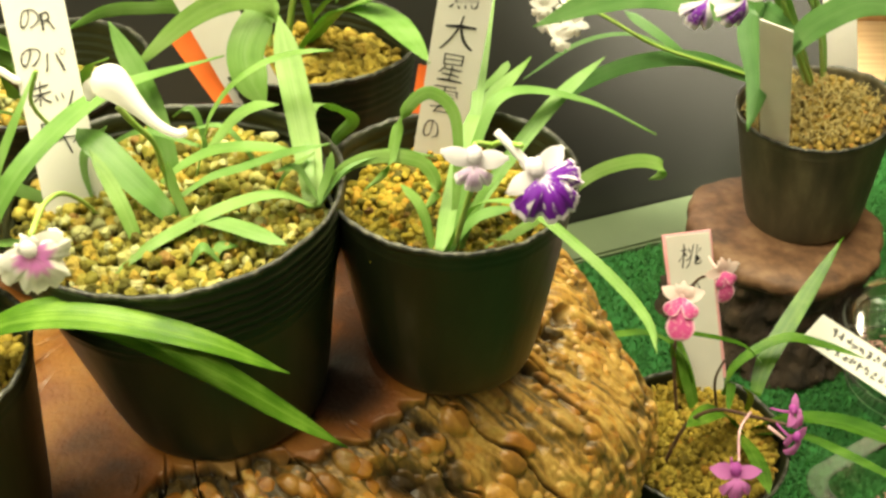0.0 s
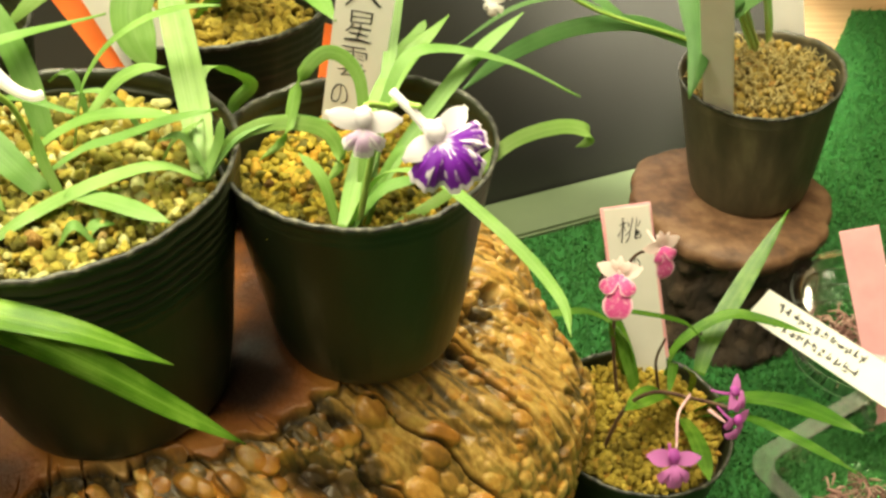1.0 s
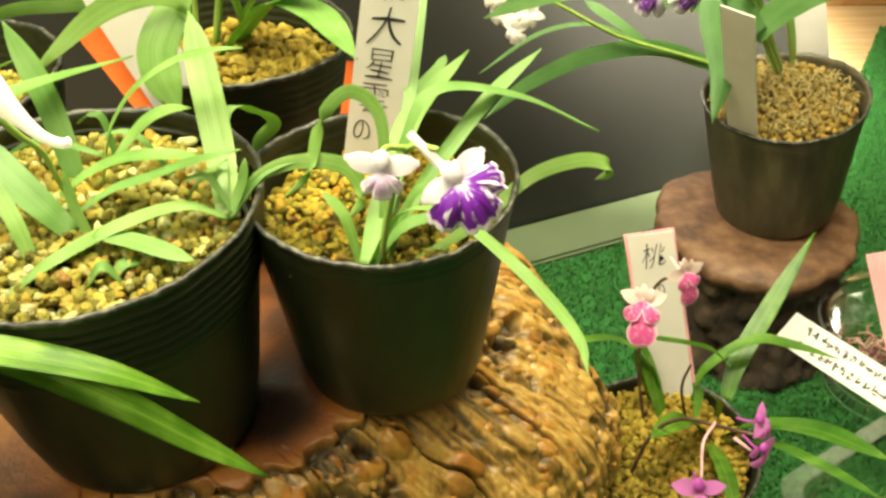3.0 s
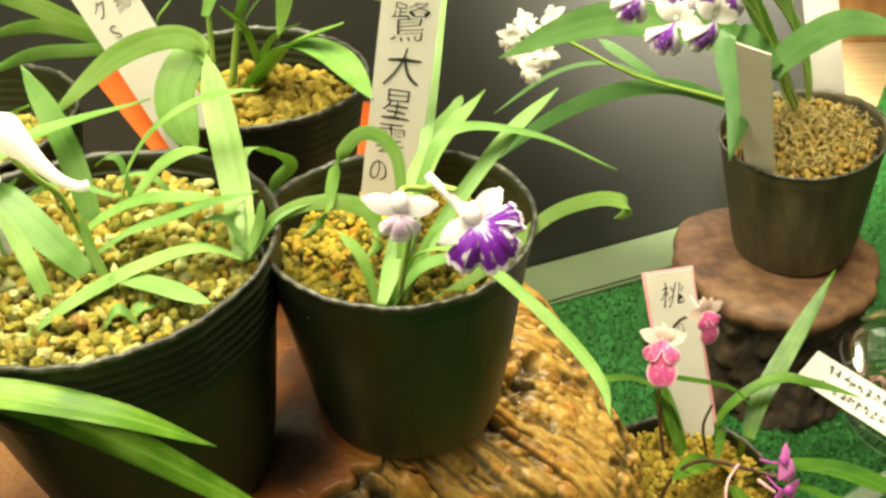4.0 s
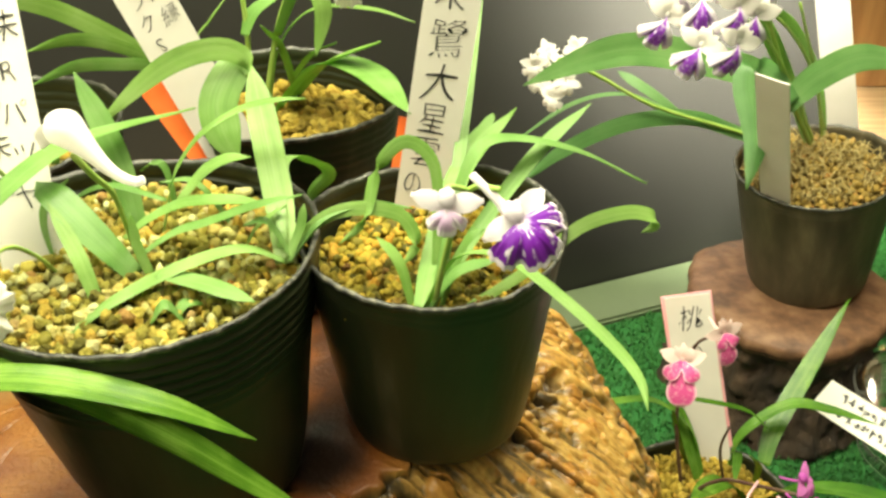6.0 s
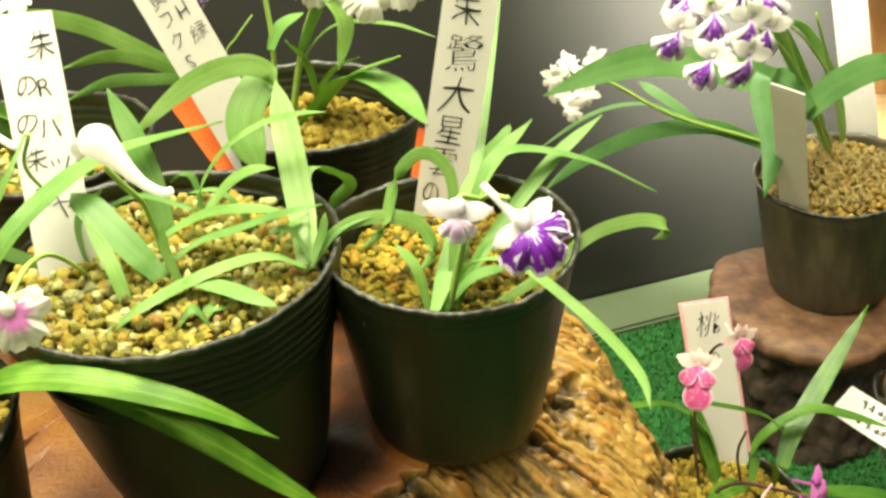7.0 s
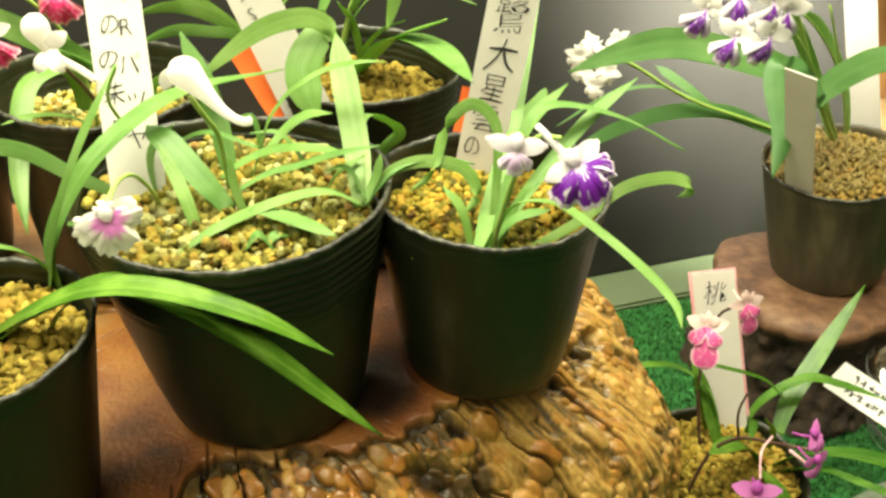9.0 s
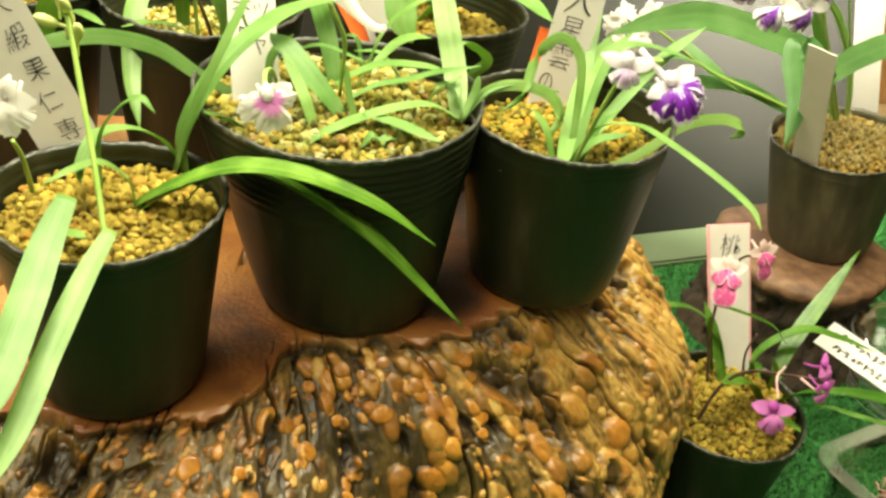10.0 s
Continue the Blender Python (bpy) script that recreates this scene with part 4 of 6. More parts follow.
def petal(bm, size, width, angle, cup, forward, rng, outline=None):
    """One petal in the flower's own plane (x right, y up, z to the viewer); angle: degrees from up, clockwise."""
    a = radians(angle)
    d = Vector((math.sin(a), math.cos(a), 0))
    pts = [d * (size * q) + Vector((0, 0, 1)) * (forward * size * q + cup * size * math.sin(q * math.pi * 0.9)) for q in (0.0, 0.35, 0.7, 1.0)]
    return strip(bm, pts, width * size, (math.cos(a), -math.sin(a), 0), rng.uniform(-0.12, 0.18), 12, outline or oval, 0.00010)


def lobed_lip(bm, size, rng):
    """Three rounded lobes: a broad notched middle one and two side lobes held forward."""
    for angle, length, width, cup, fwd in ((180, 1.0, 0.34, 0.08, -0.05), (140, 0.52, 0.36, 0.16, 0.10), (-140, 0.52, 0.36, 0.16, 0.10)):
        petal(bm, size * length, width, angle + rng.uniform(-4, 4), cup, fwd, rng, obovate)
    return bm


def lip(bm, size, spread, lobes, frill, rng):
    """A fan-shaped lobed lip hanging down, v from throat to margin."""
    uv = bm.loops.layers.uv.verify()
    na, nr = 60, 14
    ph = rng.uniform(0, 6.28)
    grid = []
    for i in range(na + 1):
        th = (i / na - 0.5) * 2 * radians(spread)
        q = th / radians(spread)
        edge = 1.0 - lobes * (math.exp(-((abs(q) - 0.42) / 0.09) ** 2)) - 0.22 * abs(q) ** 3
        edge *= 1 + frill * 0.5 * math.sin(31 * q + ph) + frill * 0.4 * math.sin(57 * q + 2 * ph)
        row = []
        for j in range(nr + 1):
            v = j / nr
            r = size * edge * v
            z = size * (0.16 * math.sin(v * math.pi) - 0.20 * v * v + frill * 1.3 * v ** 4 * math.sin(11 * q + ph) - 0.10 * q * q * v)
            row.append(bm.verts.new((r * math.sin(th) * (0.5 + 0.5 * min(1, v * 1.6)), -r * math.cos(th) - 0.0 * size, z)))
        grid.append(row)
    for i in range(na):
        for j in range(nr):
            if j == 0:
                f = bm.faces.new((grid[i][0], grid[i][1], grid[i + 1][1], grid[i + 1][0]))
            else:
                f = bm.faces.new((grid[i][j], grid[i][j + 1], grid[i + 1][j + 1], grid[i + 1][j]))
            for loop, (di, dj) in zip(f.loops, ((0, 0), (0, 1), (1, 1), (1, 0))):
                loop[uv].uv = ((i + di) / na, (j + dj) / nr)
    back = bmesh.ops.duplicate(bm, geom=bm.verts[:] + bm.edges[:] + bm.faces[:])
    vs = [g for g in back["geom"] if isinstance(g, bmesh.types.BMVert)]
    fs = [g for g in back["geom"] if isinstance(g, bmesh.types.BMFace)]
    bmesh.ops.translate(bm, verts=vs, vec=(0, 0, -0.00025))
    bmesh.ops.reverse_faces(bm, faces=fs)
    return bm


def flower(plant, at, facing, size, sepal_mat, lip_mat, label, roll=0, lip_size=0.9, spread=95, lobes=0.22, frill=0.05, spur=0.7, spur_way=None, seed=0, hood=1.0):
    """An orchid flower: a throat with its spur, three sepals, two petals and a lip. size: half its span."""
    rng = random.Random(seed * 17 + 3)
    turn = Vector(facing).normalized().to_track_quat("Z", "Y").to_matrix().to_4x4() @ Matrix.Rotation(radians(roll), 4, "Z")
    place = Matrix.Translation(Vector(at) - plant.location) @ turn

    def grown(bm):
        bmesh.ops.transform(bm, matrix=place, verts=bm.verts)
        return bm
    bm = bmesh.new()
    tube(bm, [(0, 0.05 * size, (0.05 if hood == 1.0 else -0.04) * size), (0, 0.02 * size, -0.2 * size), (0, 0.15 * size, -0.5 * size), (0, 0.5 * size, -spur * size)], (0.12 if hood == 1.0 else 0.08) * size, 0.05 * size, 12, 10)
    if hood == 1.0:
        bmesh.ops.create_uvsphere(bm, u_segments=12, v_segments=8, radius=0.085 * size, matrix=Matrix.Translation((0, 0.08 * size, 0.05 * size)) @ Matrix.Diagonal((1, 1.7, 0.8, 1)))
    else:
        bmesh.ops.create_uvsphere(bm, u_segments=14, v_segments=10, radius=0.24 * size, matrix=Matrix.Translation((0, 0.16 * size, 0.20 * size)) @ Matrix.Diagonal((0.95, 1.15, 0.75, 1)))
    if spur_way:
        w = Vector(spur_way) * size
        tube(bm, [w * 0.1, w * 0.5, w], 0.13 * size, 0.10 * size, 8, 10)
    throat = part("flower", grown(bm), sepal_mat, plant, label)
    j = lambda s: rng.uniform(-s, s)
    for name, angle, length, width, cup, fwd in (("sepal", 0 + j(8), 0.72 * hood, 0.34 / hood ** 0.5, 0.12 + 0.5 * (1 - hood), 0.12 + 0.8 * (1 - hood)), ("sepal", -78 + j(10), 0.98, 0.30, 0.10, 0.02), ("sepal", 78 + j(10), 0.98, 0.30, 0.10, 0.02), ("petal", -28 + j(6), 0.66 * hood, 0.30 / hood ** 0.5, 0.14 + 0.5 * (1 - hood), 0.22 + 0.8 * (1 - hood)), ("petal", 28 + j(6), 0.66 * hood, 0.30 / hood ** 0.5, 0.14 + 0.5 * (1 - hood), 0.22 + 0.8 * (1 - hood))):
        bm = petal(bmesh.new(), size * length, width * (1 + j(0.12)), angle, cup + j(0.06), fwd + j(0.08), rng)
        ob = part(name, grown(bm), sepal_mat, throat)
    bm = lobed_lip(bmesh.new(), size * lip_size, rng) if spread < 40 else lip(bmesh.new(), size * lip_size, spread, lobes, frill, rng)
    bmesh.ops.translate(bm, verts=bm.verts, vec=(0, -0.05 * size, 0.12 * size))
    part("lip", grown(bm), lip_mat, throat)
    return throat


def bud(plant, at, way, size):
    bm = bmesh.new()
    w = Vector(way).normalized()
    p = Vector(at) - plant.location
    bmesh.ops.create_uvsphere(bm, u_segments=14, v_segments=10, radius=1.0, matrix=Matrix.Translation(p) @ w.to_track_quat("Z", "Y").to_matrix().to_4x4() @ Matrix.Diagonal((size * 0.5, size * 0.45, size, 1)))
    tube(bm, [p - w * size * 0.8, p - w * size * 1.6, p - w * size * 1.6 - Vector((0, 0, size))], size * 0.2, size * 0.12, 6, 6)
    return part("bud", bm, BUD, plant, "closed pale green flower bud")


PLANT_A = orchid((-0.088, 0.293, 0.2555), "clump of grassy orchid leaves with a white and magenta flower")
PLANT_B = orchid((0.004, 0.309, 0.2455), "small orchid with arching leaves and purple-lipped white flowers")
PLANT_C = orchid((-0.0556, 0.4065, 0.247), "orchid with broad leaves and frilly white flowers")
PLANT_D = orchid((0.215, 0.535, 0.152), "orchid with wide leaves and clusters of purple and white flowers", LEAF_BLUE)
PLANT_E = orchid((0.1271, 0.3587, 0.0655), "little orchid with pink and magenta flowers on dark stems", LEAF_DEEP)
PLANT_F = orchid((-0.159, 0.225, 0.237), "orchid with long hanging leaves, buds and a white flower")
PLANT_G = orchid((-0.160, 0.370, 0.246), "orchid with strap leaves and crimson-lipped white flowers")
PLANT_H = orchid((-0.2485, 0.370, 0.252), "young orchid with a few narrow leaves")

leaf(PLANT_A, [(-0.041, 0.286, 0.256), (-0.044, 0.303, 0.267), (-0.051, 0.326, 0.285), (-0.056, 0.341, 0.298)], 0.0049, side=(1, 0, 0))
leaf(PLANT_A, [(-0.057, 0.350, 0.290), (-0.061, 0.353, 0.296), (-0.071, 0.352, 0.299), (-0.088, 0.347, 0.294), (-0.110, 0.334, 0.278)], 0.0039, side=(-0.3, 0.3, 0.9))
leaf(PLANT_A, [(-0.060, 0.356, 0.293), (-0.065, 0.354, 0.291), (-0.070, 0.347, 0.282), (-0.068, 0.341, 0.273), (-0.063, 0.337, 0.265)], 0.0068, side=(1, 0, 0))
leaf(PLANT_A, [(-0.086, 0.281, 0.255), (-0.098, 0.286, 0.266), (-0.109, 0.292, 0.275), (-0.117, 0.298, 0.278)], 0.0054, side=(0.50, 0.85, 0.10))
leaf(PLANT_A, [(-0.041, 0.286, 0.257), (-0.053, 0.285, 0.262), (-0.069, 0.278, 0.261), (-0.087, 0.266, 0.257), (-0.100, 0.254, 0.252)], 0.0031)
leaf(PLANT_A, [(-0.077, 0.275, 0.26), (-0.063, 0.271, 0.259), (-0.047, 0.266, 0.256)], 0.0036)
leaf(PLANT_A, [(-0.09, 0.289, 0.263), (-0.083, 0.294, 0.267), (-0.072, 0.297, 0.271), (-0.058, 0.297, 0.272), (-0.047, 0.295, 0.272)], 0.0033)
leaf(PLANT_A, [(-0.085, 0.284, 0.26), (-0.074, 0.288, 0.266), (-0.064, 0.291, 0.268), (-0.05, 0.292, 0.273), (-0.035, 0.292, 0.277)], 0.0026)
leaf(PLANT_A, [(-0.090, 0.304, 0.250), (-0.099, 0.320, 0.276), (-0.112, 0.333, 0.299)], 0.0040, side=(0.89, 0.43, 0.16))
leaf(PLANT_A, [(-0.084, 0.305, 0.252), (-0.077, 0.302, 0.274), (-0.074, 0.305, 0.281), (-0.067, 0.309, 0.289), (-0.056, 0.313, 0.295), (-0.044, 0.314, 0.298), (-0.035, 0.315, 0.298)], 0.0024)
leaf(PLANT_A, [(-0.081, 0.317, 0.250), (-0.085, 0.325, 0.267), (-0.089, 0.325, 0.270), (-0.093, 0.323, 0.268)], 0.0016)
leaf(PLANT_A, [(-0.079, 0.306, 0.263), (-0.07, 0.314, 0.272), (-0.063, 0.318, 0.275), (-0.055, 0.32, 0.275)], 0.0033)
leaf(PLANT_A, [(-0.061, 0.313, 0.250), (-0.074, 0.320, 0.265), (-0.086, 0.319, 0.266)], 0.0015)
leaf(PLANT_A, [(-0.042, 0.288, 0.261), (-0.044, 0.318, 0.274), (-0.035, 0.325, 0.270), (-0.031, 0.328, 0.264), (-0.037, 0.328, 0.257), (-0.039, 0.328, 0.248)], 0.0024)
leaf(PLANT_A, [(-0.039, 0.287, 0.258), (-0.046, 0.291, 0.268), (-0.053, 0.289, 0.268)], 0.0018)
leaf(PLANT_A, [(-0.040, 0.286, 0.257), (-0.036, 0.292, 0.266), (-0.035, 0.295, 0.272)], 0.0017)
leaf(PLANT_A, [(-0.040, 0.286, 0.257), (-0.032, 0.295, 0.265), (-0.020, 0.299, 0.268), (-0.006, 0.300, 0.265), (-0.001, 0.296, 0.257), (-0.006, 0.292, 0.250)], 0.0023, side=(-0.08, -0.53, -0.84))
leaf(PLANT_A, [(-0.040, 0.286, 0.257), (-0.030, 0.296, 0.266), (-0.016, 0.302, 0.268), (-0.002, 0.304, 0.265)], 0.0020)
leaf(PLANT_A, [(-0.066, 0.261, 0.250), (-0.072, 0.262, 0.258), (-0.076, 0.258, 0.254)], 0.0026)
leaf(PLANT_A, [(-0.072, 0.261, 0.250), (-0.068, 0.266, 0.255), (-0.063, 0.268, 0.254)], 0.0024)
leaf(PLANT_A, [(-0.079, 0.279, 0.250), (-0.084, 0.282, 0.264), (-0.086, 0.286, 0.274)], 0.0017)
leaf(PLANT_A, [(-0.115, 0.292, 0.250), (-0.116, 0.296, 0.268), (-0.108, 0.300, 0.278)], 0.0024)
leaf(PLANT_A, [(-0.057, 0.295, 0.250), (-0.051, 0.297, 0.262), (-0.041, 0.298, 0.270)], 0.0016)
leaf(PLANT_A, [(-0.093, 0.267, 0.250), (-0.101, 0.278, 0.264), (-0.111, 0.289, 0.276)], 0.0025)
leaf(PLANT_A, [(-0.080, 0.304, 0.268), (-0.099, 0.306, 0.272), (-0.114, 0.302, 0.266)], 0.0019)
leaf(PLANT_A, [(-0.122, 0.272, 0.250), (-0.129, 0.263, 0.258), (-0.133, 0.256, 0.262)], 0.0029)
stem(PLANT_A, [(-0.091, 0.267, 0.304), (-0.088, 0.27, 0.296), (-0.086, 0.276, 0.287), (-0.087, 0.284, 0.272), (-0.088, 0.29, 0.259)], 0.0010, STEM)
stem(PLANT_A, [(-0.120, 0.311, 0.250), (-0.123, 0.305, 0.267), (-0.127, 0.293, 0.289), (-0.120, 0.286, 0.305)], 0.0008, STEM)
stem(PLANT_A, [(-0.106, 0.226, 0.289), (-0.109, 0.244, 0.286), (-0.109, 0.257, 0.281), (-0.109, 0.270, 0.269), (-0.111, 0.284, 0.254)], 0.0008, STEM)
leaf(PLANT_B, [(0.001, 0.276, 0.246), (0.005, 0.299, 0.251), (0.014, 0.335, 0.262), (0.034, 0.365, 0.271)], 0.0043)
leaf(PLANT_B, [(0.004, 0.277, 0.247), (0.020, 0.298, 0.263), (0.039, 0.316, 0.280), (0.055, 0.326, 0.291)], 0.0030)
leaf(PLANT_B, [(0.005, 0.278, 0.248), (0.013, 0.302, 0.274), (0.023, 0.312, 0.285), (0.048, 0.313, 0.2815), (0.0725, 0.3095, 0.2710)], 0.0029)
leaf(PLANT_B, [(0.002, 0.276, 0.246), (0.011, 0.275, 0.265), (0.023, 0.269, 0.271), (0.032, 0.258, 0.272), (0.047, 0.235, 0.271), (0.055, 0.216, 0.271), (0.056, 0.204, 0.270)], 0.0020)
leaf(PLANT_B, [(0.003, 0.276, 0.246), (0.012, 0.280, 0.257), (0.024, 0.279, 0.262)], 0.0028)
leaf(PLANT_B, [(0.011, 0.280, 0.240), (0.035, 0.296, 0.247), (0.052, 0.310, 0.254), (0.068, 0.317, 0.2555), (0.0772, 0.318, 0.2535), (0.0785, 0.318, 0.2495), (0.0745, 0.318, 0.2472)], 0.0024, side=(0.36, -0.53, -0.76))
leaf(PLANT_B, [(0.005, 0.289, 0.241), (0.006, 0.305, 0.270), (0.003, 0.310, 0.281), (-0.005, 0.311, 0.285), (-0.013, 0.306, 0.278), (-0.017, 0.297, 0.265), (-0.025, 0.292, 0.259)], 0.0022, side=(0.41, 0.45, 0.79))
leaf(PLANT_B, [(0.007, 0.296, 0.240), (0.014, 0.347, 0.269), (0.019, 0.387, 0.297), (0.023, 0.417, 0.322)], 0.0024, side=(1, 0, 0))
leaf(PLANT_B, [(0.014, 0.354, 0.261), (0.023, 0.367, 0.263), (0.026, 0.373, 0.265)], 0.0021)
leaf(PLANT_B, [(-0.001, 0.280, 0.240), (-0.006, 0.288, 0.255), (-0.013, 0.292, 0.262)], 0.0020)
leaf(PLANT_B, [(0.006, 0.280, 0.240), (0.014, 0.286, 0.262), (0.020, 0.287, 0.268)], 0.0018)
stem(PLANT_B, [(0.004, 0.280, 0.240), (0.010, 0.266, 0.279), (0.015, 0.255, 0.300), (0.022, 0.245, 0.306)], 0.0010, STEM)
stem(PLANT_B, [(0.015, 0.258, 0.298), (0.010, 0.246, 0.306), (0.009, 0.240, 0.308)], 0.0009, STEM)
leaf(PLANT_C, [(-0.065, 0.417, 0.242), (-0.045, 0.405, 0.268), (-0.016, 0.384, 0.289)], 0.0055)
leaf(PLANT_C, [(-0.061, 0.428, 0.242), (-0.041, 0.408, 0.270), (-0.021, 0.384, 0.277), (-0.004, 0.346, 0.278)], 0.0067)
leaf(PLANT_C, [(-0.067, 0.423, 0.242), (-0.061, 0.426, 0.270), (-0.046, 0.426, 0.286), (-0.022, 0.421, 0.288), (-0.004, 0.414, 0.285)], 0.0022)
leaf(PLANT_C, [(-0.058, 0.408, 0.282), (-0.048, 0.412, 0.301), (-0.040, 0.408, 0.294), (-0.042, 0.396, 0.278)], 0.0046)
leaf(PLANT_C, [(-0.073, 0.418, 0.278), (-0.069, 0.424, 0.286), (-0.060, 0.430, 0.290)], 0.0042)
leaf(PLANT_C, [(-0.101, 0.429, 0.242), (-0.097, 0.430, 0.269), (-0.090, 0.431, 0.279), (-0.082, 0.431, 0.289)], 0.0027)
leaf(PLANT_C, [(-0.058, 0.440, 0.242), (-0.060, 0.426, 0.269), (-0.065, 0.411, 0.285)], 0.0020)
leaf(PLANT_C, [(-0.063, 0.446, 0.242), (-0.048, 0.426, 0.266), (-0.035, 0.408, 0.279)], 0.0023)
leaf(PLANT_C, [(-0.101, 0.429, 0.242), (-0.114, 0.424, 0.265), (-0.137, 0.409, 0.289), (-0.153, 0.396, 0.301), (-0.171, 0.377, 0.310)], 0.0037, side=(0.39, 0.46, 0.8))
leaf(PLANT_C, [(-0.102, 0.429, 0.242), (-0.111, 0.418, 0.266), (-0.123, 0.402, 0.281), (-0.132, 0.386, 0.289), (-0.141, 0.367, 0.292)], 0.0026, side=(0.28, 0.45, 0.85))
leaf(PLANT_C, [(-0.101, 0.429, 0.242), (-0.108, 0.417, 0.264), (-0.120, 0.396, 0.275), (-0.129, 0.377, 0.282), (-0.136, 0.354, 0.285)], 0.0025, side=(0.09, 0.43, 0.9))
stem(PLANT_C, [(-0.075, 0.420, 0.242), (-0.073, 0.423, 0.277), (-0.074, 0.423, 0.301), (-0.074, 0.421, 0.321)], 0.0012, STEM)
stem(PLANT_C, [(-0.069, 0.423, 0.242), (-0.061, 0.422, 0.277), (-0.052, 0.419, 0.301), (-0.044, 0.416, 0.319)], 0.0012, STEM)
leaf(PLANT_D, [(0.187, 0.520, 0.202), (0.177, 0.523, 0.211), (0.156, 0.525, 0.219), (0.110, 0.523, 0.229), (0.080, 0.516, 0.227), (0.047, 0.503, 0.218)], 0.0084, side=(0.06, 0.38, 0.92))
leaf(PLANT_D, [(0.188, 0.514, 0.202), (0.177, 0.519, 0.214), (0.167, 0.521, 0.218), (0.165, 0.515, 0.210), (0.168, 0.499, 0.191), (0.162, 0.482, 0.169)], 0.0082, side=(1, 0, 0))
leaf(PLANT_D, [(0.187, 0.518, 0.198), (0.192, 0.517, 0.208), (0.202, 0.514, 0.220), (0.217, 0.505, 0.232), (0.240, 0.485, 0.235)], 0.0073, side=(0.29, -0.47, -0.83))
leaf(PLANT_D, [(0.219, 0.553, 0.148), (0.173, 0.552, 0.167), (0.144, 0.550, 0.177), (0.107, 0.540, 0.178), (0.071, 0.521, 0.171), (0.048, 0.503, 0.161)], 0.0045, side=(-0.09, 0.46, 0.88))
leaf(PLANT_D, [(0.14, 0.56, 0.176), (0.128, 0.566, 0.183), (0.116, 0.573, 0.189), (0.107, 0.578, 0.193)], 0.0028, side=(0.55, 0.26, 0.79))
leaf(PLANT_D, [(0.138, 0.561, 0.176), (0.110, 0.564, 0.185), (0.080, 0.560, 0.181), (0.047, 0.545, 0.165)], 0.0025)
leaf(PLANT_D, [(0.222, 0.56, 0.15), (0.207, 0.556, 0.18), (0.196, 0.55, 0.2), (0.183, 0.54, 0.222), (0.17, 0.53, 0.242), (0.16, 0.522, 0.256)], 0.0046, side=(0.85, 0.3, 0.4), mat=LEAF)
leaf(PLANT_D, [(0.232, 0.572, 0.15), (0.228, 0.57, 0.168), (0.218, 0.565, 0.195), (0.203, 0.555, 0.219), (0.187, 0.545, 0.238), (0.172, 0.535, 0.247)], 0.0027, side=(0.85, 0.3, 0.4), mat=LEAF)
stem(PLANT_D, [(0.236, 0.578, 0.148), (0.209, 0.548, 0.204), (0.180, 0.519, 0.242), (0.154, 0.494, 0.264)], 0.0010, STEM)
stem(PLANT_D, [(0.227, 0.564, 0.148), (0.197, 0.534, 0.197), (0.166, 0.498, 0.242), (0.139, 0.467, 0.269)], 0.0009, STEM)
stem(PLANT_D, [(0.231, 0.567, 0.148), (0.216, 0.552, 0.189), (0.200, 0.535, 0.223), (0.183, 0.516, 0.256)], 0.0009, STEM)
stem(PLANT_D, [(0.224, 0.560, 0.148), (0.194, 0.534, 0.197), (0.158, 0.490, 0.260), (0.121, 0.445, 0.303), (0.105, 0.409, 0.300)], 0.0014, STEM)
stem(PLANT_D, [(0.223, 0.556, 0.148), (0.173, 0.551, 0.168), (0.123, 0.544, 0.187), (0.088, 0.537, 0.209), (0.067, 0.532, 0.220)], 0.0013, STEM)
leaf(PLANT_E, [(0.166, 0.394, 0.062), (0.172, 0.406, 0.073), (0.187, 0.425, 0.085), (0.220, 0.462, 0.115)], 0.0050, side=(0.83, -0.53, -0.18))
leaf(PLANT_E, [(0.146, 0.391, 0.062), (0.156, 0.401, 0.078), (0.178, 0.407, 0.090), (0.196, 0.402, 0.091), (0.216, 0.393, 0.090)], 0.0036)
leaf(PLANT_E, [(0.132, 0.384, 0.061), (0.125, 0.390, 0.090), (0.106, 0.391, 0.107), (0.082, 0.382, 0.114), (0.061, 0.372, 0.120)], 0.0023)
leaf(PLANT_E, [(0.159, 0.381, 0.098), (0.148, 0.383, 0.108), (0.125, 0.380, 0.117), (0.111, 0.377, 0.121)], 0.0018)
leaf(PLANT_E, [(0.149, 0.391, 0.062), (0.148, 0.384, 0.080), (0.135, 0.346, 0.099)], 0.0023)
leaf(PLANT_E, [(0.132, 0.376, 0.062), (0.125, 0.389, 0.084), (0.115, 0.402, 0.105)], 0.0044)
leaf(PLANT_E, [(0.156, 0.368, 0.061), (0.167, 0.359, 0.081), (0.184, 0.336, 0.103), (0.198, 0.298, 0.127)], 0.0067)
leaf(PLANT_E, [(0.157, 0.366, 0.062), (0.170, 0.344, 0.086), (0.180, 0.315, 0.105), (0.186, 0.276, 0.131)], 0.0034)
leaf(PLANT_E, [(0.151, 0.368, 0.062), (0.145, 0.327, 0.090), (0.133, 0.279, 0.123)], 0.0040)
leaf(PLANT_E, [(0.153, 0.367, 0.062), (0.135, 0.358, 0.087), (0.113, 0.334, 0.102)], 0.0055)
leaf(PLANT_E, [(0.158, 0.381, 0.061), (0.153, 0.368, 0.087), (0.142, 0.354, 0.108)], 0.0017)
leaf(PLANT_E, [(0.128, 0.391, 0.062), (0.118, 0.385, 0.091), (0.113, 0.381, 0.111)], 0.0024)
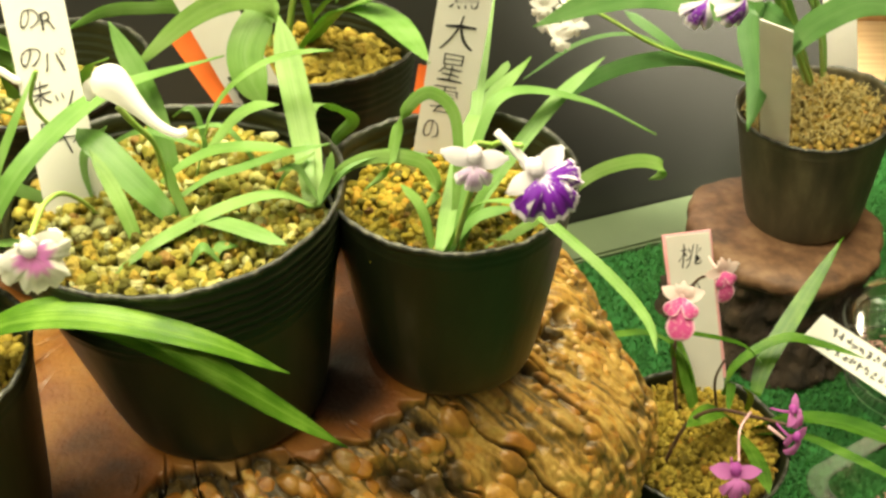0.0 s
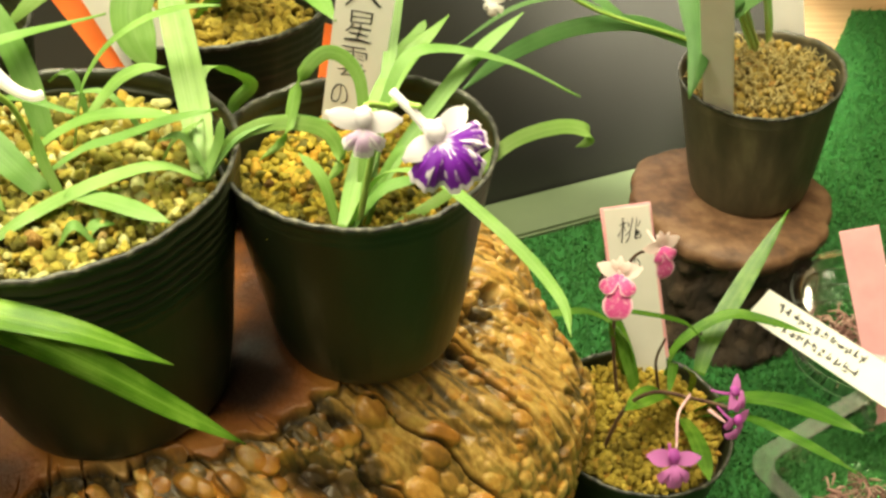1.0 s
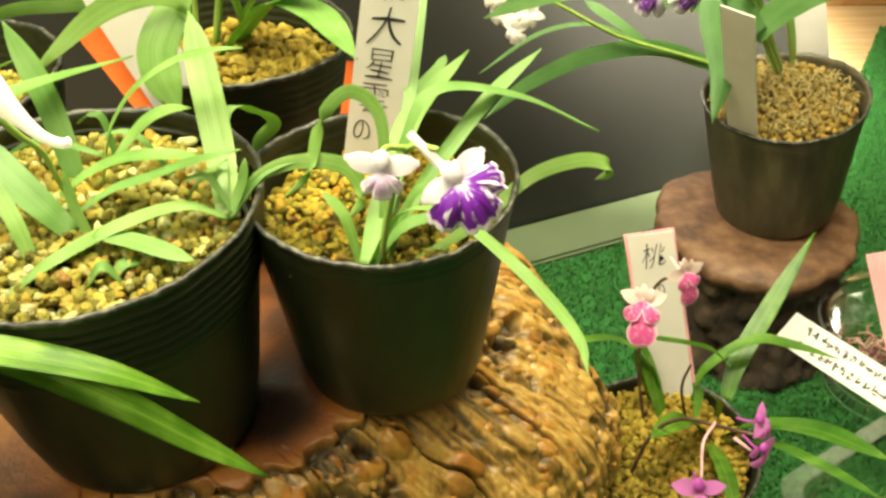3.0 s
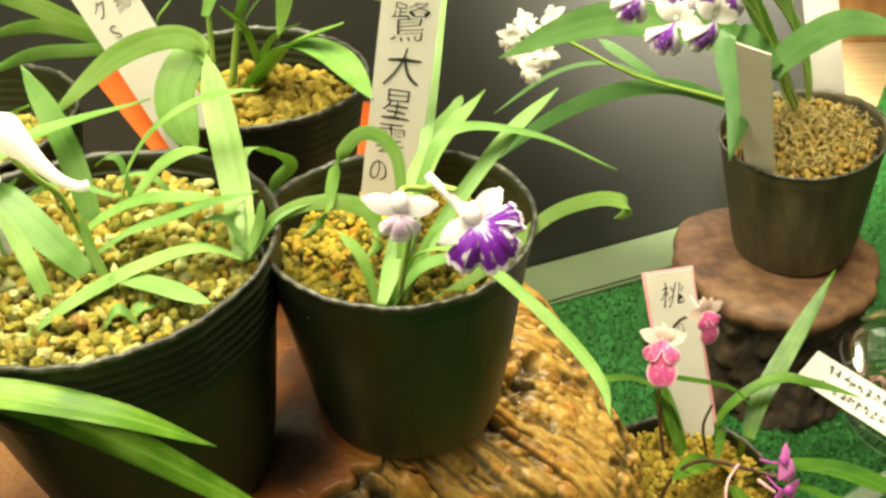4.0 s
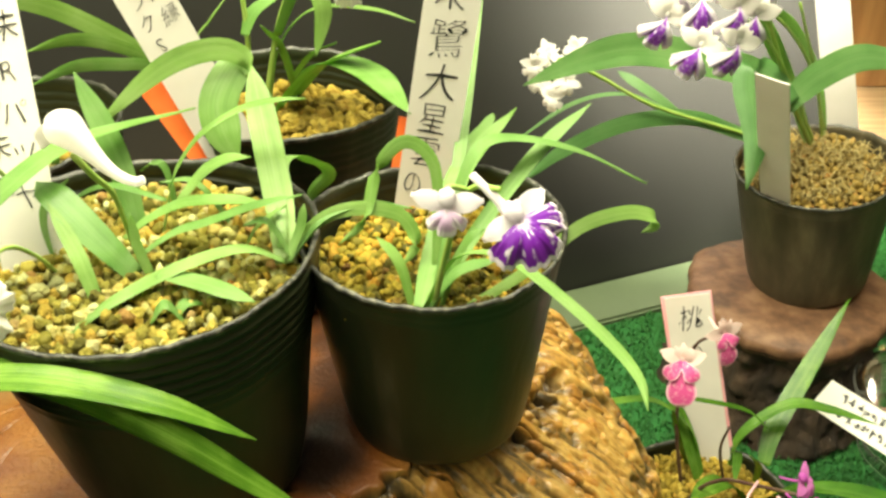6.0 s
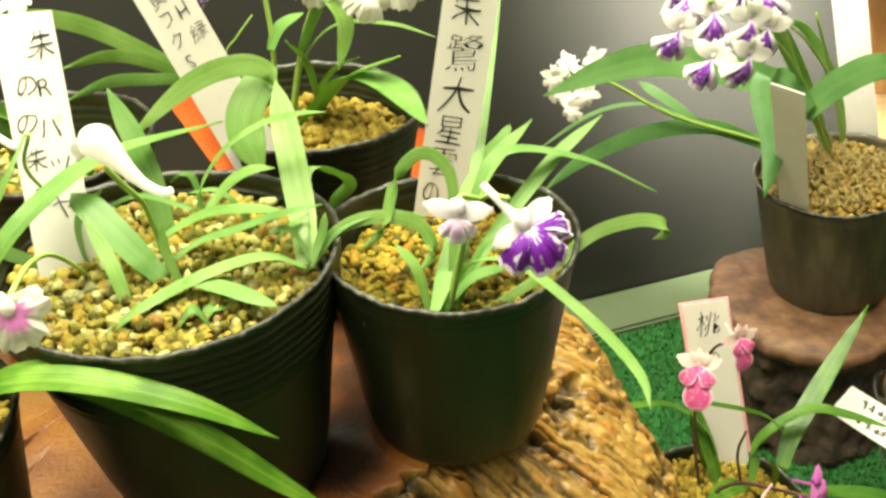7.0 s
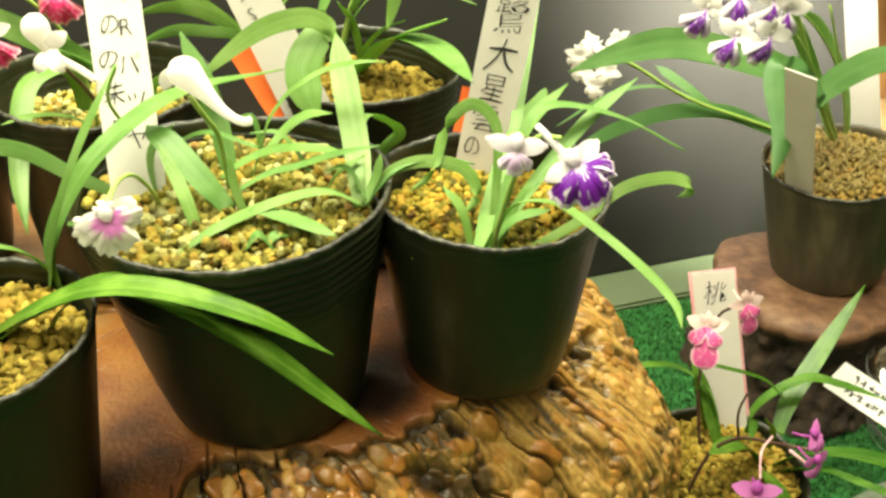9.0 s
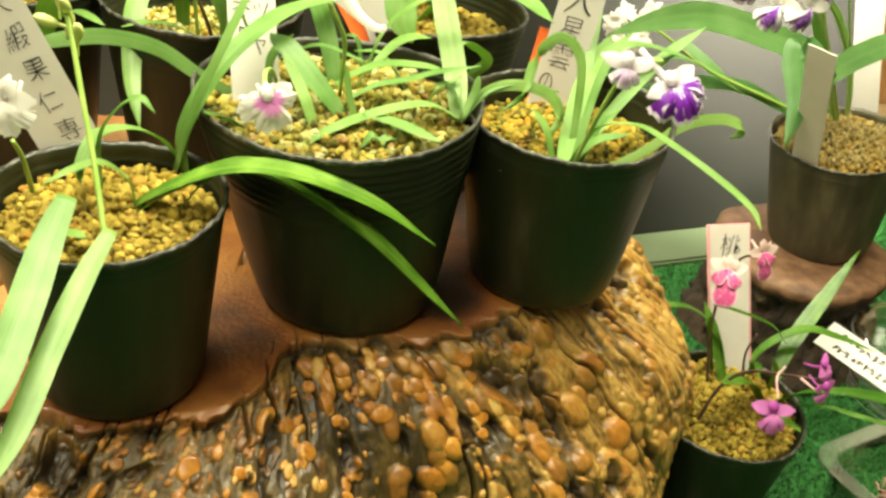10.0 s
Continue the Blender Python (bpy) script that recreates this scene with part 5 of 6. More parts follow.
stem(PLANT_E, [(0.122, 0.375, 0.062), (0.117, 0.381, 0.092), (0.116, 0.385, 0.110), (0.117, 0.387, 0.132), (0.121, 0.386, 0.146), (0.128, 0.382, 0.153)], 0.0009, DARKSTEM)
stem(PLANT_E, [(0.109, 0.344, 0.062), (0.116, 0.344, 0.092), (0.126, 0.339, 0.108), (0.137, 0.324, 0.120), (0.146, 0.309, 0.131)], 0.0010, DARKSTEM)
stem(PLANT_E, [(0.143, 0.376, 0.062), (0.136, 0.374, 0.091), (0.137, 0.371, 0.109)], 0.0008, DARKSTEM)
stem(PLANT_E, [(0.132, 0.315, 0.132), (0.124, 0.302, 0.135), (0.118, 0.281, 0.140)], 0.0006, PINKSTEM)
stem(PLANT_E, [(0.137, 0.306, 0.133), (0.143, 0.301, 0.131)], 0.0008, PINKSTEM)
leaf(PLANT_F, [(-0.151, 0.230, 0.237), (-0.137, 0.230, 0.2465), (-0.118, 0.230, 0.2555), (-0.096, 0.230, 0.2565), (-0.068, 0.232, 0.2465), (-0.045, 0.237, 0.229)], 0.0056, mat=LEAF_DEEP)
leaf(PLANT_F, [(-0.150, 0.229, 0.236), (-0.133, 0.233, 0.247), (-0.114, 0.237, 0.253), (-0.094, 0.237, 0.247), (-0.069, 0.237, 0.230), (-0.049, 0.239, 0.210), (-0.030, 0.243, 0.189)], 0.0066, mat=LEAF_DEEP)
leaf(PLANT_F, [(-0.141, 0.259, 0.233), (-0.141, 0.259, 0.252), (-0.131, 0.267, 0.273), (-0.119, 0.285, 0.284), (-0.105, 0.310, 0.2865), (-0.0765, 0.341, 0.2825)], 0.0046)
leaf(PLANT_F, [(-0.146, 0.261, 0.232), (-0.137, 0.255, 0.261), (-0.126, 0.258, 0.288), (-0.118, 0.280, 0.308)], 0.0033)
leaf(PLANT_F, [(-0.141, 0.264, 0.232), (-0.150, 0.260, 0.247), (-0.159, 0.253, 0.254), (-0.167, 0.242, 0.256), (-0.169, 0.230, 0.251), (-0.167, 0.222, 0.247)], 0.0030)
leaf(PLANT_F, [(-0.151, 0.229, 0.237), (-0.154, 0.232, 0.245), (-0.162, 0.230, 0.252), (-0.170, 0.223, 0.252), (-0.177, 0.214, 0.250)], 0.0024)
leaf(PLANT_F, [(-0.147, 0.191, 0.251), (-0.150, 0.174, 0.245), (-0.152, 0.148, 0.237), (-0.152, 0.122, 0.231), (-0.152, 0.099, 0.229)], 0.0039, side=(0.85, 0.5, 0))
leaf(PLANT_F, [(-0.160, 0.192, 0.261), (-0.161, 0.177, 0.255), (-0.160, 0.155, 0.248), (-0.158, 0.127, 0.242), (-0.157, 0.108, 0.240)], 0.0054, side=(0.85, 0.5, 0))
leaf(PLANT_F, [(-0.165, 0.236, 0.234), (-0.165, 0.238, 0.256), (-0.159, 0.238, 0.268), (-0.150, 0.236, 0.275), (-0.144, 0.234, 0.271)], 0.0026)
leaf(PLANT_F, [(-0.137, 0.236, 0.232), (-0.131, 0.234, 0.243), (-0.125, 0.232, 0.250)], 0.0022)
leaf(PLANT_F, [(-0.177, 0.203, 0.232), (-0.166, 0.201, 0.241), (-0.157, 0.197, 0.243)], 0.0023)
stem(PLANT_F, [(-0.153, 0.203, 0.232), (-0.161, 0.220, 0.257), (-0.167, 0.231, 0.274), (-0.173, 0.242, 0.292), (-0.177, 0.248, 0.303)], 0.0011, STEM)
stem(PLANT_F, [(-0.189, 0.235, 0.232), (-0.186, 0.223, 0.254), (-0.185, 0.215, 0.265)], 0.0010, STEM)
leaf(PLANT_G, [(-0.170, 0.375, 0.242), (-0.171, 0.373, 0.262), (-0.178, 0.367, 0.267), (-0.185, 0.354, 0.263), (-0.180, 0.325, 0.243), (-0.171, 0.303, 0.227)], 0.0048, side=(1, 0, 0))
leaf(PLANT_G, [(-0.151, 0.357, 0.242), (-0.164, 0.346, 0.256), (-0.175, 0.336, 0.261), (-0.183, 0.325, 0.262)], 0.0023)
leaf(PLANT_G, [(-0.145, 0.364, 0.242), (-0.150, 0.358, 0.263), (-0.157, 0.350, 0.279), (-0.170, 0.333, 0.294)], 0.0030)
leaf(PLANT_G, [(-0.146, 0.358, 0.242), (-0.148, 0.352, 0.269), (-0.161, 0.350, 0.281), (-0.172, 0.345, 0.290), (-0.189, 0.340, 0.300), (-0.206, 0.335, 0.306)], 0.0050, side=(0.67, 0.47, 0.57))
leaf(PLANT_G, [(-0.128, 0.295, 0.251), (-0.143, 0.293, 0.259), (-0.159, 0.290, 0.270), (-0.177, 0.283, 0.275), (-0.194, 0.275, 0.274), (-0.206, 0.271, 0.269)], 0.0030, side=(0.07, 0.48, 0.87))
leaf(PLANT_G, [(-0.143, 0.373, 0.242), (-0.134, 0.362, 0.265), (-0.121, 0.351, 0.276)], 0.0028)
stem(PLANT_G, [(-0.153, 0.363, 0.242), (-0.155, 0.344, 0.269), (-0.156, 0.325, 0.289), (-0.155, 0.312, 0.303)], 0.0010, DARKSTEM)
stem(PLANT_G, [(-0.149, 0.364, 0.242), (-0.145, 0.361, 0.270), (-0.142, 0.356, 0.295), (-0.140, 0.350, 0.315)], 0.0009, STEM)
stem(PLANT_G, [(-0.160, 0.362, 0.242), (-0.163, 0.356, 0.283), (-0.176, 0.343, 0.309), (-0.180, 0.333, 0.305)], 0.0009, STEM)
leaf(PLANT_H, [(-0.227, 0.362, 0.248), (-0.218, 0.362, 0.267), (-0.208, 0.361, 0.272), (-0.199, 0.361, 0.277)], 0.0026)
leaf(PLANT_H, [(-0.223, 0.348, 0.248), (-0.206, 0.333, 0.263), (-0.183, 0.305, 0.270)], 0.0027)
leaf(PLANT_H, [(-0.223, 0.354, 0.248), (-0.214, 0.348, 0.271), (-0.205, 0.341, 0.291)], 0.0019)
leaf(PLANT_H, [(-0.219, 0.332, 0.248), (-0.210, 0.322, 0.270), (-0.201, 0.314, 0.281)], 0.0060)
leaf(PLANT_H, [(-0.232, 0.397, 0.248), (-0.227, 0.361, 0.287), (-0.227, 0.332, 0.297)], 0.0029)

flower(PLANT_B, (0.0090, 0.237, 0.3062), (-0.02, -0.8, 0.55), 0.0092, LILAC, LIP_LILAC, "small white flower with a pale lilac lip", 0, 0.80, 60, 0.16, 0.03, 0.9, seed=1, hood=0.62)
flower(PLANT_B, (0.0262, 0.2420, 0.2992), (0.12, -0.72, 0.68), 0.0105, LILAC, LIP_PURPLE, "white flower with a large frilled purple lip", 32, 1.28, 82, 0.20, 0.05, 0.6, (-0.10, 1.50, -0.25), seed=2, hood=0.62)
flower(PLANT_A, (-0.1043, 0.2200, 0.2880), (0.42, -0.78, 0.38), 0.0092, WHITE, LIP_CENTRE, "white flower with a magenta centre and frilled edge", 12, 1.15, 118, 0.22, 0.09, 0.6, seed=3, hood=0.8)


def spurred_flower(plant, points, head, tail, fade, label, petals, facing):
    """A closed hood seen from behind, drawn out into its long spur, with a few petal tips at its mouth."""
    bm = bmesh.new()
    q = [Vector(p) - plant.location for p in points]
    line, last = spline(q, 36), None
    for i, p in enumerate(line):
        way = (line[min(i + 1, 36)] - line[max(i - 1, 0)]).normalized()
        u = way.orthogonal().normalized() if last is None else (u - way * u.dot(way)).normalized()
        s = i / 36
        r = head * math.sqrt(max(0.02, 1 - ((s - 0.15) / 0.155) ** 2)) if s < 0.15 else tail + (head - tail) * math.exp(-((s - 0.15) / fade) ** 1.6)
        if s > 0.94:
            r *= math.sqrt(max(0.05, 1 - ((s - 0.94) / 0.06) ** 2))
        row = [bm.verts.new(p + r * (1 + 0.05 * math.sin(3 * k + 9 * s)) * (math.cos(k * math.pi / 7) * u + math.sin(k * math.pi / 7) * way.cross(u))) for k in range(14)]
        if last:
            for k in range(14):
                bm.faces.new((last[k], last[(k + 1) % 14], row[(k + 1) % 14], row[k]))
        last = row
    bm.faces.new(last)
    ob = part("flower", bm, WHITE, plant, label)
    for at, angle, size in petals:
        bm = petal(bmesh.new(), size, 0.36, angle, 0.2, 0.2, random.Random(angle))
        bmesh.ops.transform(bm, matrix=Matrix.Translation(Vector(at) - plant.location) @ Vector(facing).to_track_quat("Z", "Y").to_matrix().to_4x4(), verts=bm.verts)
        part("petal", bm, WHITE, ob)


spurred_flower(PLANT_A, ((-0.0955, 0.2675, 0.3150), (-0.0885, 0.2650, 0.3100), (-0.0795, 0.2612, 0.3025), (-0.0735, 0.2598, 0.2998), (-0.0705, 0.2600, 0.3004)), 0.0051, 0.0013, 0.21, "pure white flower with a long curved spur", (((-0.0955, 0.2690, 0.3120), -140, 0.0075), ((-0.0955, 0.2690, 0.3120), 150, 0.0075)), (-0.5, 0.7, -0.1))
spurred_flower(PLANT_G, ((-0.1550, 0.3060, 0.3135), (-0.1520, 0.3060, 0.3065), (-0.1480, 0.3060, 0.2990), (-0.1400, 0.3050, 0.2950), (-0.1340, 0.3040, 0.2910)), 0.0047, 0.0012, 0.24, "white flower seen from the side with a greenish spur", (((-0.1490, 0.3030, 0.3020), 150, 0.0085), ((-0.1490, 0.3030, 0.3040), 60, 0.0080), ((-0.1500, 0.3030, 0.3010), -150, 0.0070)), (0.3, -0.9, 0.3))

for k, (at, mat) in enumerate((((-0.051, 0.412, 0.312), WHITE), ((-0.038, 0.414, 0.313), WHITE), ((-0.030, 0.408, 0.307), WHITE), ((-0.016, 0.411, 0.311), WHITE))):
    flower(PLANT_C, at, (random.Random(k).uniform(-0.4, 0.4), -0.85, 0.35), 0.0095, WHITE, LIP_WHITE, "frilly pure white flower", 0, 1.3, 85, 0.15, 0.07, 0.6, seed=20 + k)
flower(PLANT_C, (-0.106, 0.428, 0.301), (0.5, -0.7, 0.2), 0.0090, WHITE, LIP_PURPLE, "white flower with a purple lip", 10, 1.0, 70, 0.2, 0.04, 0.6, seed=30)
flower(PLANT_G, (-0.160, 0.383, 0.313), (-0.3, -0.5, 0.6), 0.0090, WHITE, LIP_WHITE, "white flower with green tints", 60, 0.9, 60, 0.2, 0.04, 0.9, seed=31)
flower(PLANT_G, (-0.184, 0.336, 0.2945), (-0.1, -0.85, 0.3), 0.0085, WHITE, LIP_RED, "white flower with a crimson lip", 8, 1.5, 58, 0.12, 0.06, 0.7, seed=32)
flower(PLANT_G, (-0.161, 0.350, 0.307), (0.1, -0.85, 0.3), 0.0085, WHITE, LIP_RED, "white flower with a crimson lip", -10, 1.45, 60, 0.12, 0.06, 0.7, seed=33)
flower(PLANT_F, (-0.176, 0.195, 0.290), (-0.2, -0.9, 0.35), 0.0105, WHITE, LIP_WHITE, "plain white flower", 0, 1.0, 80, 0.2, 0.05, 0.6, seed=35)
for at, way in (((-0.175, 0.243, 0.302), (-0.2, -0.5, 0.8)), ((-0.172, 0.245, 0.292), (0.2, -0.4, 0.8)), ((-0.180, 0.240, 0.297), (-0.7, -0.4, 0.4)), ((-0.178, 0.242, 0.307), (-0.2, -0.2, 0.9))):
    bud(PLANT_F, at, way, 0.0042)
for k, (at, roll) in enumerate((((0.092, 0.411, 0.281), -25), ((0.104, 0.400, 0.273), -25), ((0.117, 0.398, 0.275), -25), ((0.104, 0.412, 0.288), 0), ((0.117, 0.404, 0.288), -10), ((0.096, 0.423, 0.290), 0), ((0.114, 0.423, 0.297), 0), ((0.126, 0.420, 0.294), 20), ((0.126, 0.410, 0.282), -10), ((0.091, 0.429, 0.292), 20), ((0.104, 0.417, 0.301), -25))):
    r = random.Random(k + 50)
    flower(PLANT_D, Vector(at) + Vector((0.0030, 0, 0.0080)), (r.uniform(-0.35, 0.35), -0.85, r.uniform(0.1, 0.45)), 0.0105, WHITE, LIP_BLOTCH, "white flower with a purple-blotched lip, one of a cluster", roll, 1.35, 44, 0.2, 0.03, 0.6, seed=50 + k)
for k, at in enumerate(((0.055, 0.539, 0.214), (0.063, 0.545, 0.218), (0.077, 0.541, 0.223), (0.065, 0.531, 0.199), (0.072, 0.530, 0.208), (0.059, 0.539, 0.205), (0.069, 0.535, 0.215))):
    r = random.Random(k + 70)
    flower(PLANT_D, at, (r.uniform(-0.9, 0.3), -0.8, r.uniform(-0.1, 0.7)), 0.0085, WHITE, LIP_WHITE, "small white flower of a cluster", r.uniform(-40, 40), 0.95, 70, 0.25, 0.03, 0.8, seed=70 + k)
flower(PLANT_E, (0.1105, 0.370, 0.1485), (-0.15, -0.80, 0.58), 0.0105, CREAM, LIP_PINK, "pink flower with a rose lip", 0, 1.85, 36, 0.10, 0.03, 0.5, seed=40)
flower(PLANT_E, (0.130, 0.382, 0.1545), (0.40, -0.80, 0.35), 0.0100, CREAM, LIP_PINK, "pink flower turned to the side", 0, 1.5, 36, 0.10, 0.03, 0.9, seed=41)
flower(PLANT_E, (0.146, 0.308, 0.1400), (0.5, -0.4, 0.6), 0.0085, MAGENTA, MAGENTA, "magenta flower hanging from a dark stem", 20, 0.9, 60, 0.2, 0.02, 0.9, seed=42, hood=0.55)
flower(PLANT_E, (0.145, 0.298, 0.1350), (0.6, -0.7, 0.3), 0.0085, MAGENTA, MAGENTA, "magenta flower hanging from a dark stem", 0, 0.9, 60, 0.2, 0.02, 0.9, seed=43, hood=0.55)
flower(PLANT_E, (0.119, 0.284, 0.1300), (-0.05, -0.75, 0.65), 0.0105, MAGENTA, MAGENTA, "open magenta flower on a pale stalk", 5, 1.0, 50, 0.15, 0.02, 0.5, seed=44, hood=0.55)

# dry moss fibres on the grit of the pot on the stump
rng = random.Random(9)
bm = bmesh.new()
for k in range(420):
    a, d = rng.uniform(0, 6.28), 0.038 * math.sqrt(rng.random())
    p = Vector((d * math.cos(a), d * math.sin(a), 0.007 * (1 - (d / 0.043) ** 2) + 0.13 * d * math.cos(a)))
    w = Vector((rng.uniform(-1, 1), rng.uniform(-1, 1), rng.uniform(0, 0.5))) * 0.008
    tube(bm, [p, p + w * 0.5 + Vector((0, 0, 0.003)), p + w], 0.00045, 0.0002, 3, 4)
ob = mesh_object("dry_moss", bm, MOSS)
ob.location = (0.215, 0.535, 0.1510)
tagged(ob, "dry tan moss fibres over the grit", "moss", kind="stuff")


# ---- labels ----
CARD = thin_material("white_label_plastic", (0.80, 0.77, 0.68), 0.45, (0.78, 0.74, 0.68), 0.32)
noisy(CARD, [(0.3, (0.71, 0.69, 0.63)), (0.7, (0.79, 0.77, 0.72))], 60, 4)
PINK = material("pink_label_plastic", (0.86, 0.40, 0.44), 0.45)
noisy(PINK, [(0.3, (0.82, 0.36, 0.40)), (0.7, (0.90, 0.46, 0.50))], 60, 4)
ORANGE = material("orange_label_plastic", (0.85, 0.16, 0.03), 0.45)
noisy(ORANGE, [(0.3, (0.80, 0.13, 0.02)), (0.7, (0.88, 0.21, 0.05))], 60, 4)
INK = material("black_ink", (0.02, 0.02, 0.022), 0.5)


def sheet(bm, width, length, thick, point=0.0, bend=0.0):
    """A thin strip from y = 0 to length, pointed at its foot, bent towards +z."""
    rows = []
    for i in range(13):
        q = i / 12
        w = width / 2 * (min(1.0, 0.25 + q * length / point) if point else 1.0)
        z = bend * q * q
        rows.append([bm.verts.new((x, q * length, z + t)) for x, t in ((-w, 0), (w, 0), (w, thick), (-w, thick))])
    for a, b in zip(rows, rows[1:]):
        for k in range(4):
            bm.faces.new((a[k], a[(k + 1) % 4], b[(k + 1) % 4], b[k]))
    bm.faces.new(rows[0][::-1])
    bm.faces.new(rows[-1])
    bmesh.ops.recalc_face_normals(bm, faces=bm.faces)
    return bm


def writing(ob, text, x, y, size, z, squeeze=1.0, slant=0.0):
    c = bpy.data.curves.new("ink", "FONT")
    c.body, c.size, c.align_x, c.align_y, c.shear, c.offset = text, size, "CENTER", "CENTER", slant, -0.0125 * size
    tmp = new("ink", c)
    bpy.context.view_layer.update()
    me = bpy.data.meshes.new_from_object(tmp.evaluated_get(bpy.context.evaluated_depsgraph_get()))
    bpy.data.objects.remove(tmp)
    for v in me.vertices:
        w = noise.noise_vector(Vector((v.co.x, v.co.y, ord(text) * 0.37)) * (1.6 / size))
        v.co += Vector((w.x, w.y, 0)) * size * 0.13
    me.transform(Matrix.Translation((x, y, z)) @ Matrix.Rotation(slant * 0.3, 4, "Z") @ Matrix.Diagonal((squeeze, 1, 1, 1)))
    me.materials.clear()
    me.materials.append(INK)
    o = new("writing", me)
    o.parent = ob
    return tagged(o, "black handwritten ink")


def plant_label(foot, top, width, eye, label, mat=CARD, columns=(), bars=(), behind=None, point=0.0, bend=0.0, name="plant_label"):
    """A label stick from its foot to its top, turned to face eye. columns: (x share, y from top, step, size, text)."""
    foot, top = Vector(foot), Vector(top)
    y = (top - foot).normalized()
    z = (Vector(eye) - (foot + top) / 2)
    z = (z - y * z.dot(y)).normalized()
    x = y.cross(z)
    m = Matrix((x, y, z)).transposed().to_4x4()
    m.translation = foot
    length = (top - foot).length
    ob = mesh_object(name, sheet(bmesh.new(), width, length, 0.0007, point, bend), mat, False)
    ob.matrix_world = m
    tagged(ob, label, "plant label", "plant labels")
    for share, down, step, size, text in columns:
        r = random.Random(text)
        for i, ch in enumerate(text):
            writing(ob, ch, share * width / 2 + r.uniform(-0.04, 0.04) * width, length - down - i * step, size * r.uniform(0.88, 1.1), 0.0010, 0.9, r.uniform(-0.12, 0.25))
    for bx, by, bw, bh in bars:
        bm = bmesh.new()
        box(bm, bx - bw / 2, by - bh / 2, 0.0004, bx + bw / 2, by + bh / 2, 0.0014)
        o = part("writing", bm, INK, ob, "black handwritten ink", False)
    return ob


EYE = (0.018, 0.014, 0.442)
# long label in the middle pot, an orange one behind it
plant_label((-0.0016, 0.3400, 0.2370), (0.0170, 0.3600, 0.3560), 0.0190, EYE, "long white label with black handwritten characters in the pot", columns=((-0.10, 0.0400, 0.0150, 0.0135, "朱"), (-0.02, 0.0552, 0.0150, 0.0155, "鷺"), (-0.10, 0.0705, 0.012, 0.0125, "大"), (-0.14, 0.0828, 0.012, 0.0122, "星"), (-0.14, 0.0952, 0.012, 0.0128, "雲"), (-0.35, 0.1070, 0.012, 0.0085, "の")))
plant_label((-0.0045, 0.3480, 0.2380), (0.0010, 0.3560, 0.2705), 0.0190, EYE, "short orange label tucked behind a white one", ORANGE)
# leaning label at the back, with its orange partner
plant_label((-0.0705, 0.3725, 0.2440), (-0.1135, 0.3800, 0.3420), 0.0198, EYE, "leaning white label with black handwritten characters", columns=((0.42, 0.0165, 0.0100, 0.0080, "黄仁H縁"), (-0.30, 0.0290, 0.0084, 0.0074, "黄フクS")))
plant_label((-0.0785, 0.3700, 0.2440), (-0.1000, 0.3760, 0.2790), 0.0150, EYE, "orange label leaning behind a white one", ORANGE, point=0.008)
plant_label((-0.1200, 0.2890, 0.2500), (-0.1335, 0.3290, 0.3270), 0.0190, EYE, "white label with black handwritten characters beside the leaves", columns=((0.30, 0.0115, 0.0132, 0.0088, "朱Rパツヤ"), (-0.38, 0.0235, 0.0122, 0.0080, "のの朱R")))
plant_label((-0.1790, 0.2600, 0.2310), (-0.2100, 0.2545, 0.3050), 0.0215, (-0.053, -0.076, 0.431), "leaning white label with black handwritten characters in the front pot", columns=((0.2, 0.014, 0.0125, 0.0098, "大縀果仁専"),))
plant_label((0.1900, 0.5120, 0.1400), (0.1600, 0.4680, 0.2370), 0.0175, (-0.20, 0.0, 0.70), "blank white label stuck in the pot on the stump")
plant_label((0.2470, 0.5750, 0.1440), (0.2060, 0.5690, 0.2850), 0.0180, EYE, "tall blank white label at the back of the pot")
plant_label((0.1395, 0.3930, 0.0600), (0.1235, 0.4245, 0.1440), 0.0215, EYE, "white label with one large handwritten character", columns=((0.0, 0.0120, 0.017, 0.0145, "桃"), (0.2, 0.0290, 0.012, 0.0070, "の")))
plant_label((0.1405, 0.3965, 0.0600), (0.1235, 0.4275, 0.1430), 0.0240, EYE, "pink label standing behind a white one", PINK)
rng = random.Random(5)
plant_label((0.2720, 0.3780, 0.0560), (0.2130, 0.4520, 0.0580), 0.0200, (0.10, 0.14, 0.60), "white label with two lines of black writing lying on the tub", bars=[(row * 0.0045 + rng.uniform(-0.0016, 0.0016), 0.032 + 0.0046 * k + rng.uniform(-0.0014, 0.0014), *((rng.uniform(0.0014, 0.0036), rng.uniform(0.0005, 0.0008)) if rng.random() < 0.5 else (rng.uniform(0.0005, 0.0008), rng.uniform(0.0012, 0.0030)))) for row in (-1, 1) for k in range(12) for _ in range(5)])
plant_label((0.2800, 0.4020, 0.0240), (0.2480, 0.4400, 0.1190), 0.0190, EYE, "blank pink label standing in the clear tub", PINK)
plant_label((-0.2360, 0.3950, 0.2440), (-0.2330, 0.3700, 0.3160), 0.0200, (-0.032, -0.045, 0.446), "white label in the pot at the side")

# ---- clear tubs ----
CLEAR = material("clear_plastic", (0.93, 0.95, 0.90), 0.08, Transmission_Weight=1.0, IOR=1.3)
ROOTS = material("dry_mauve_fibre", (0.25, 0.13, 0.11), 0.8)
island_colour(ROOTS, [(0.0, (0.14, 0.06, 0.05)), (0.5, (0.30, 0.15, 0.13)), (1.0, (0.46, 0.30, 0.25))])


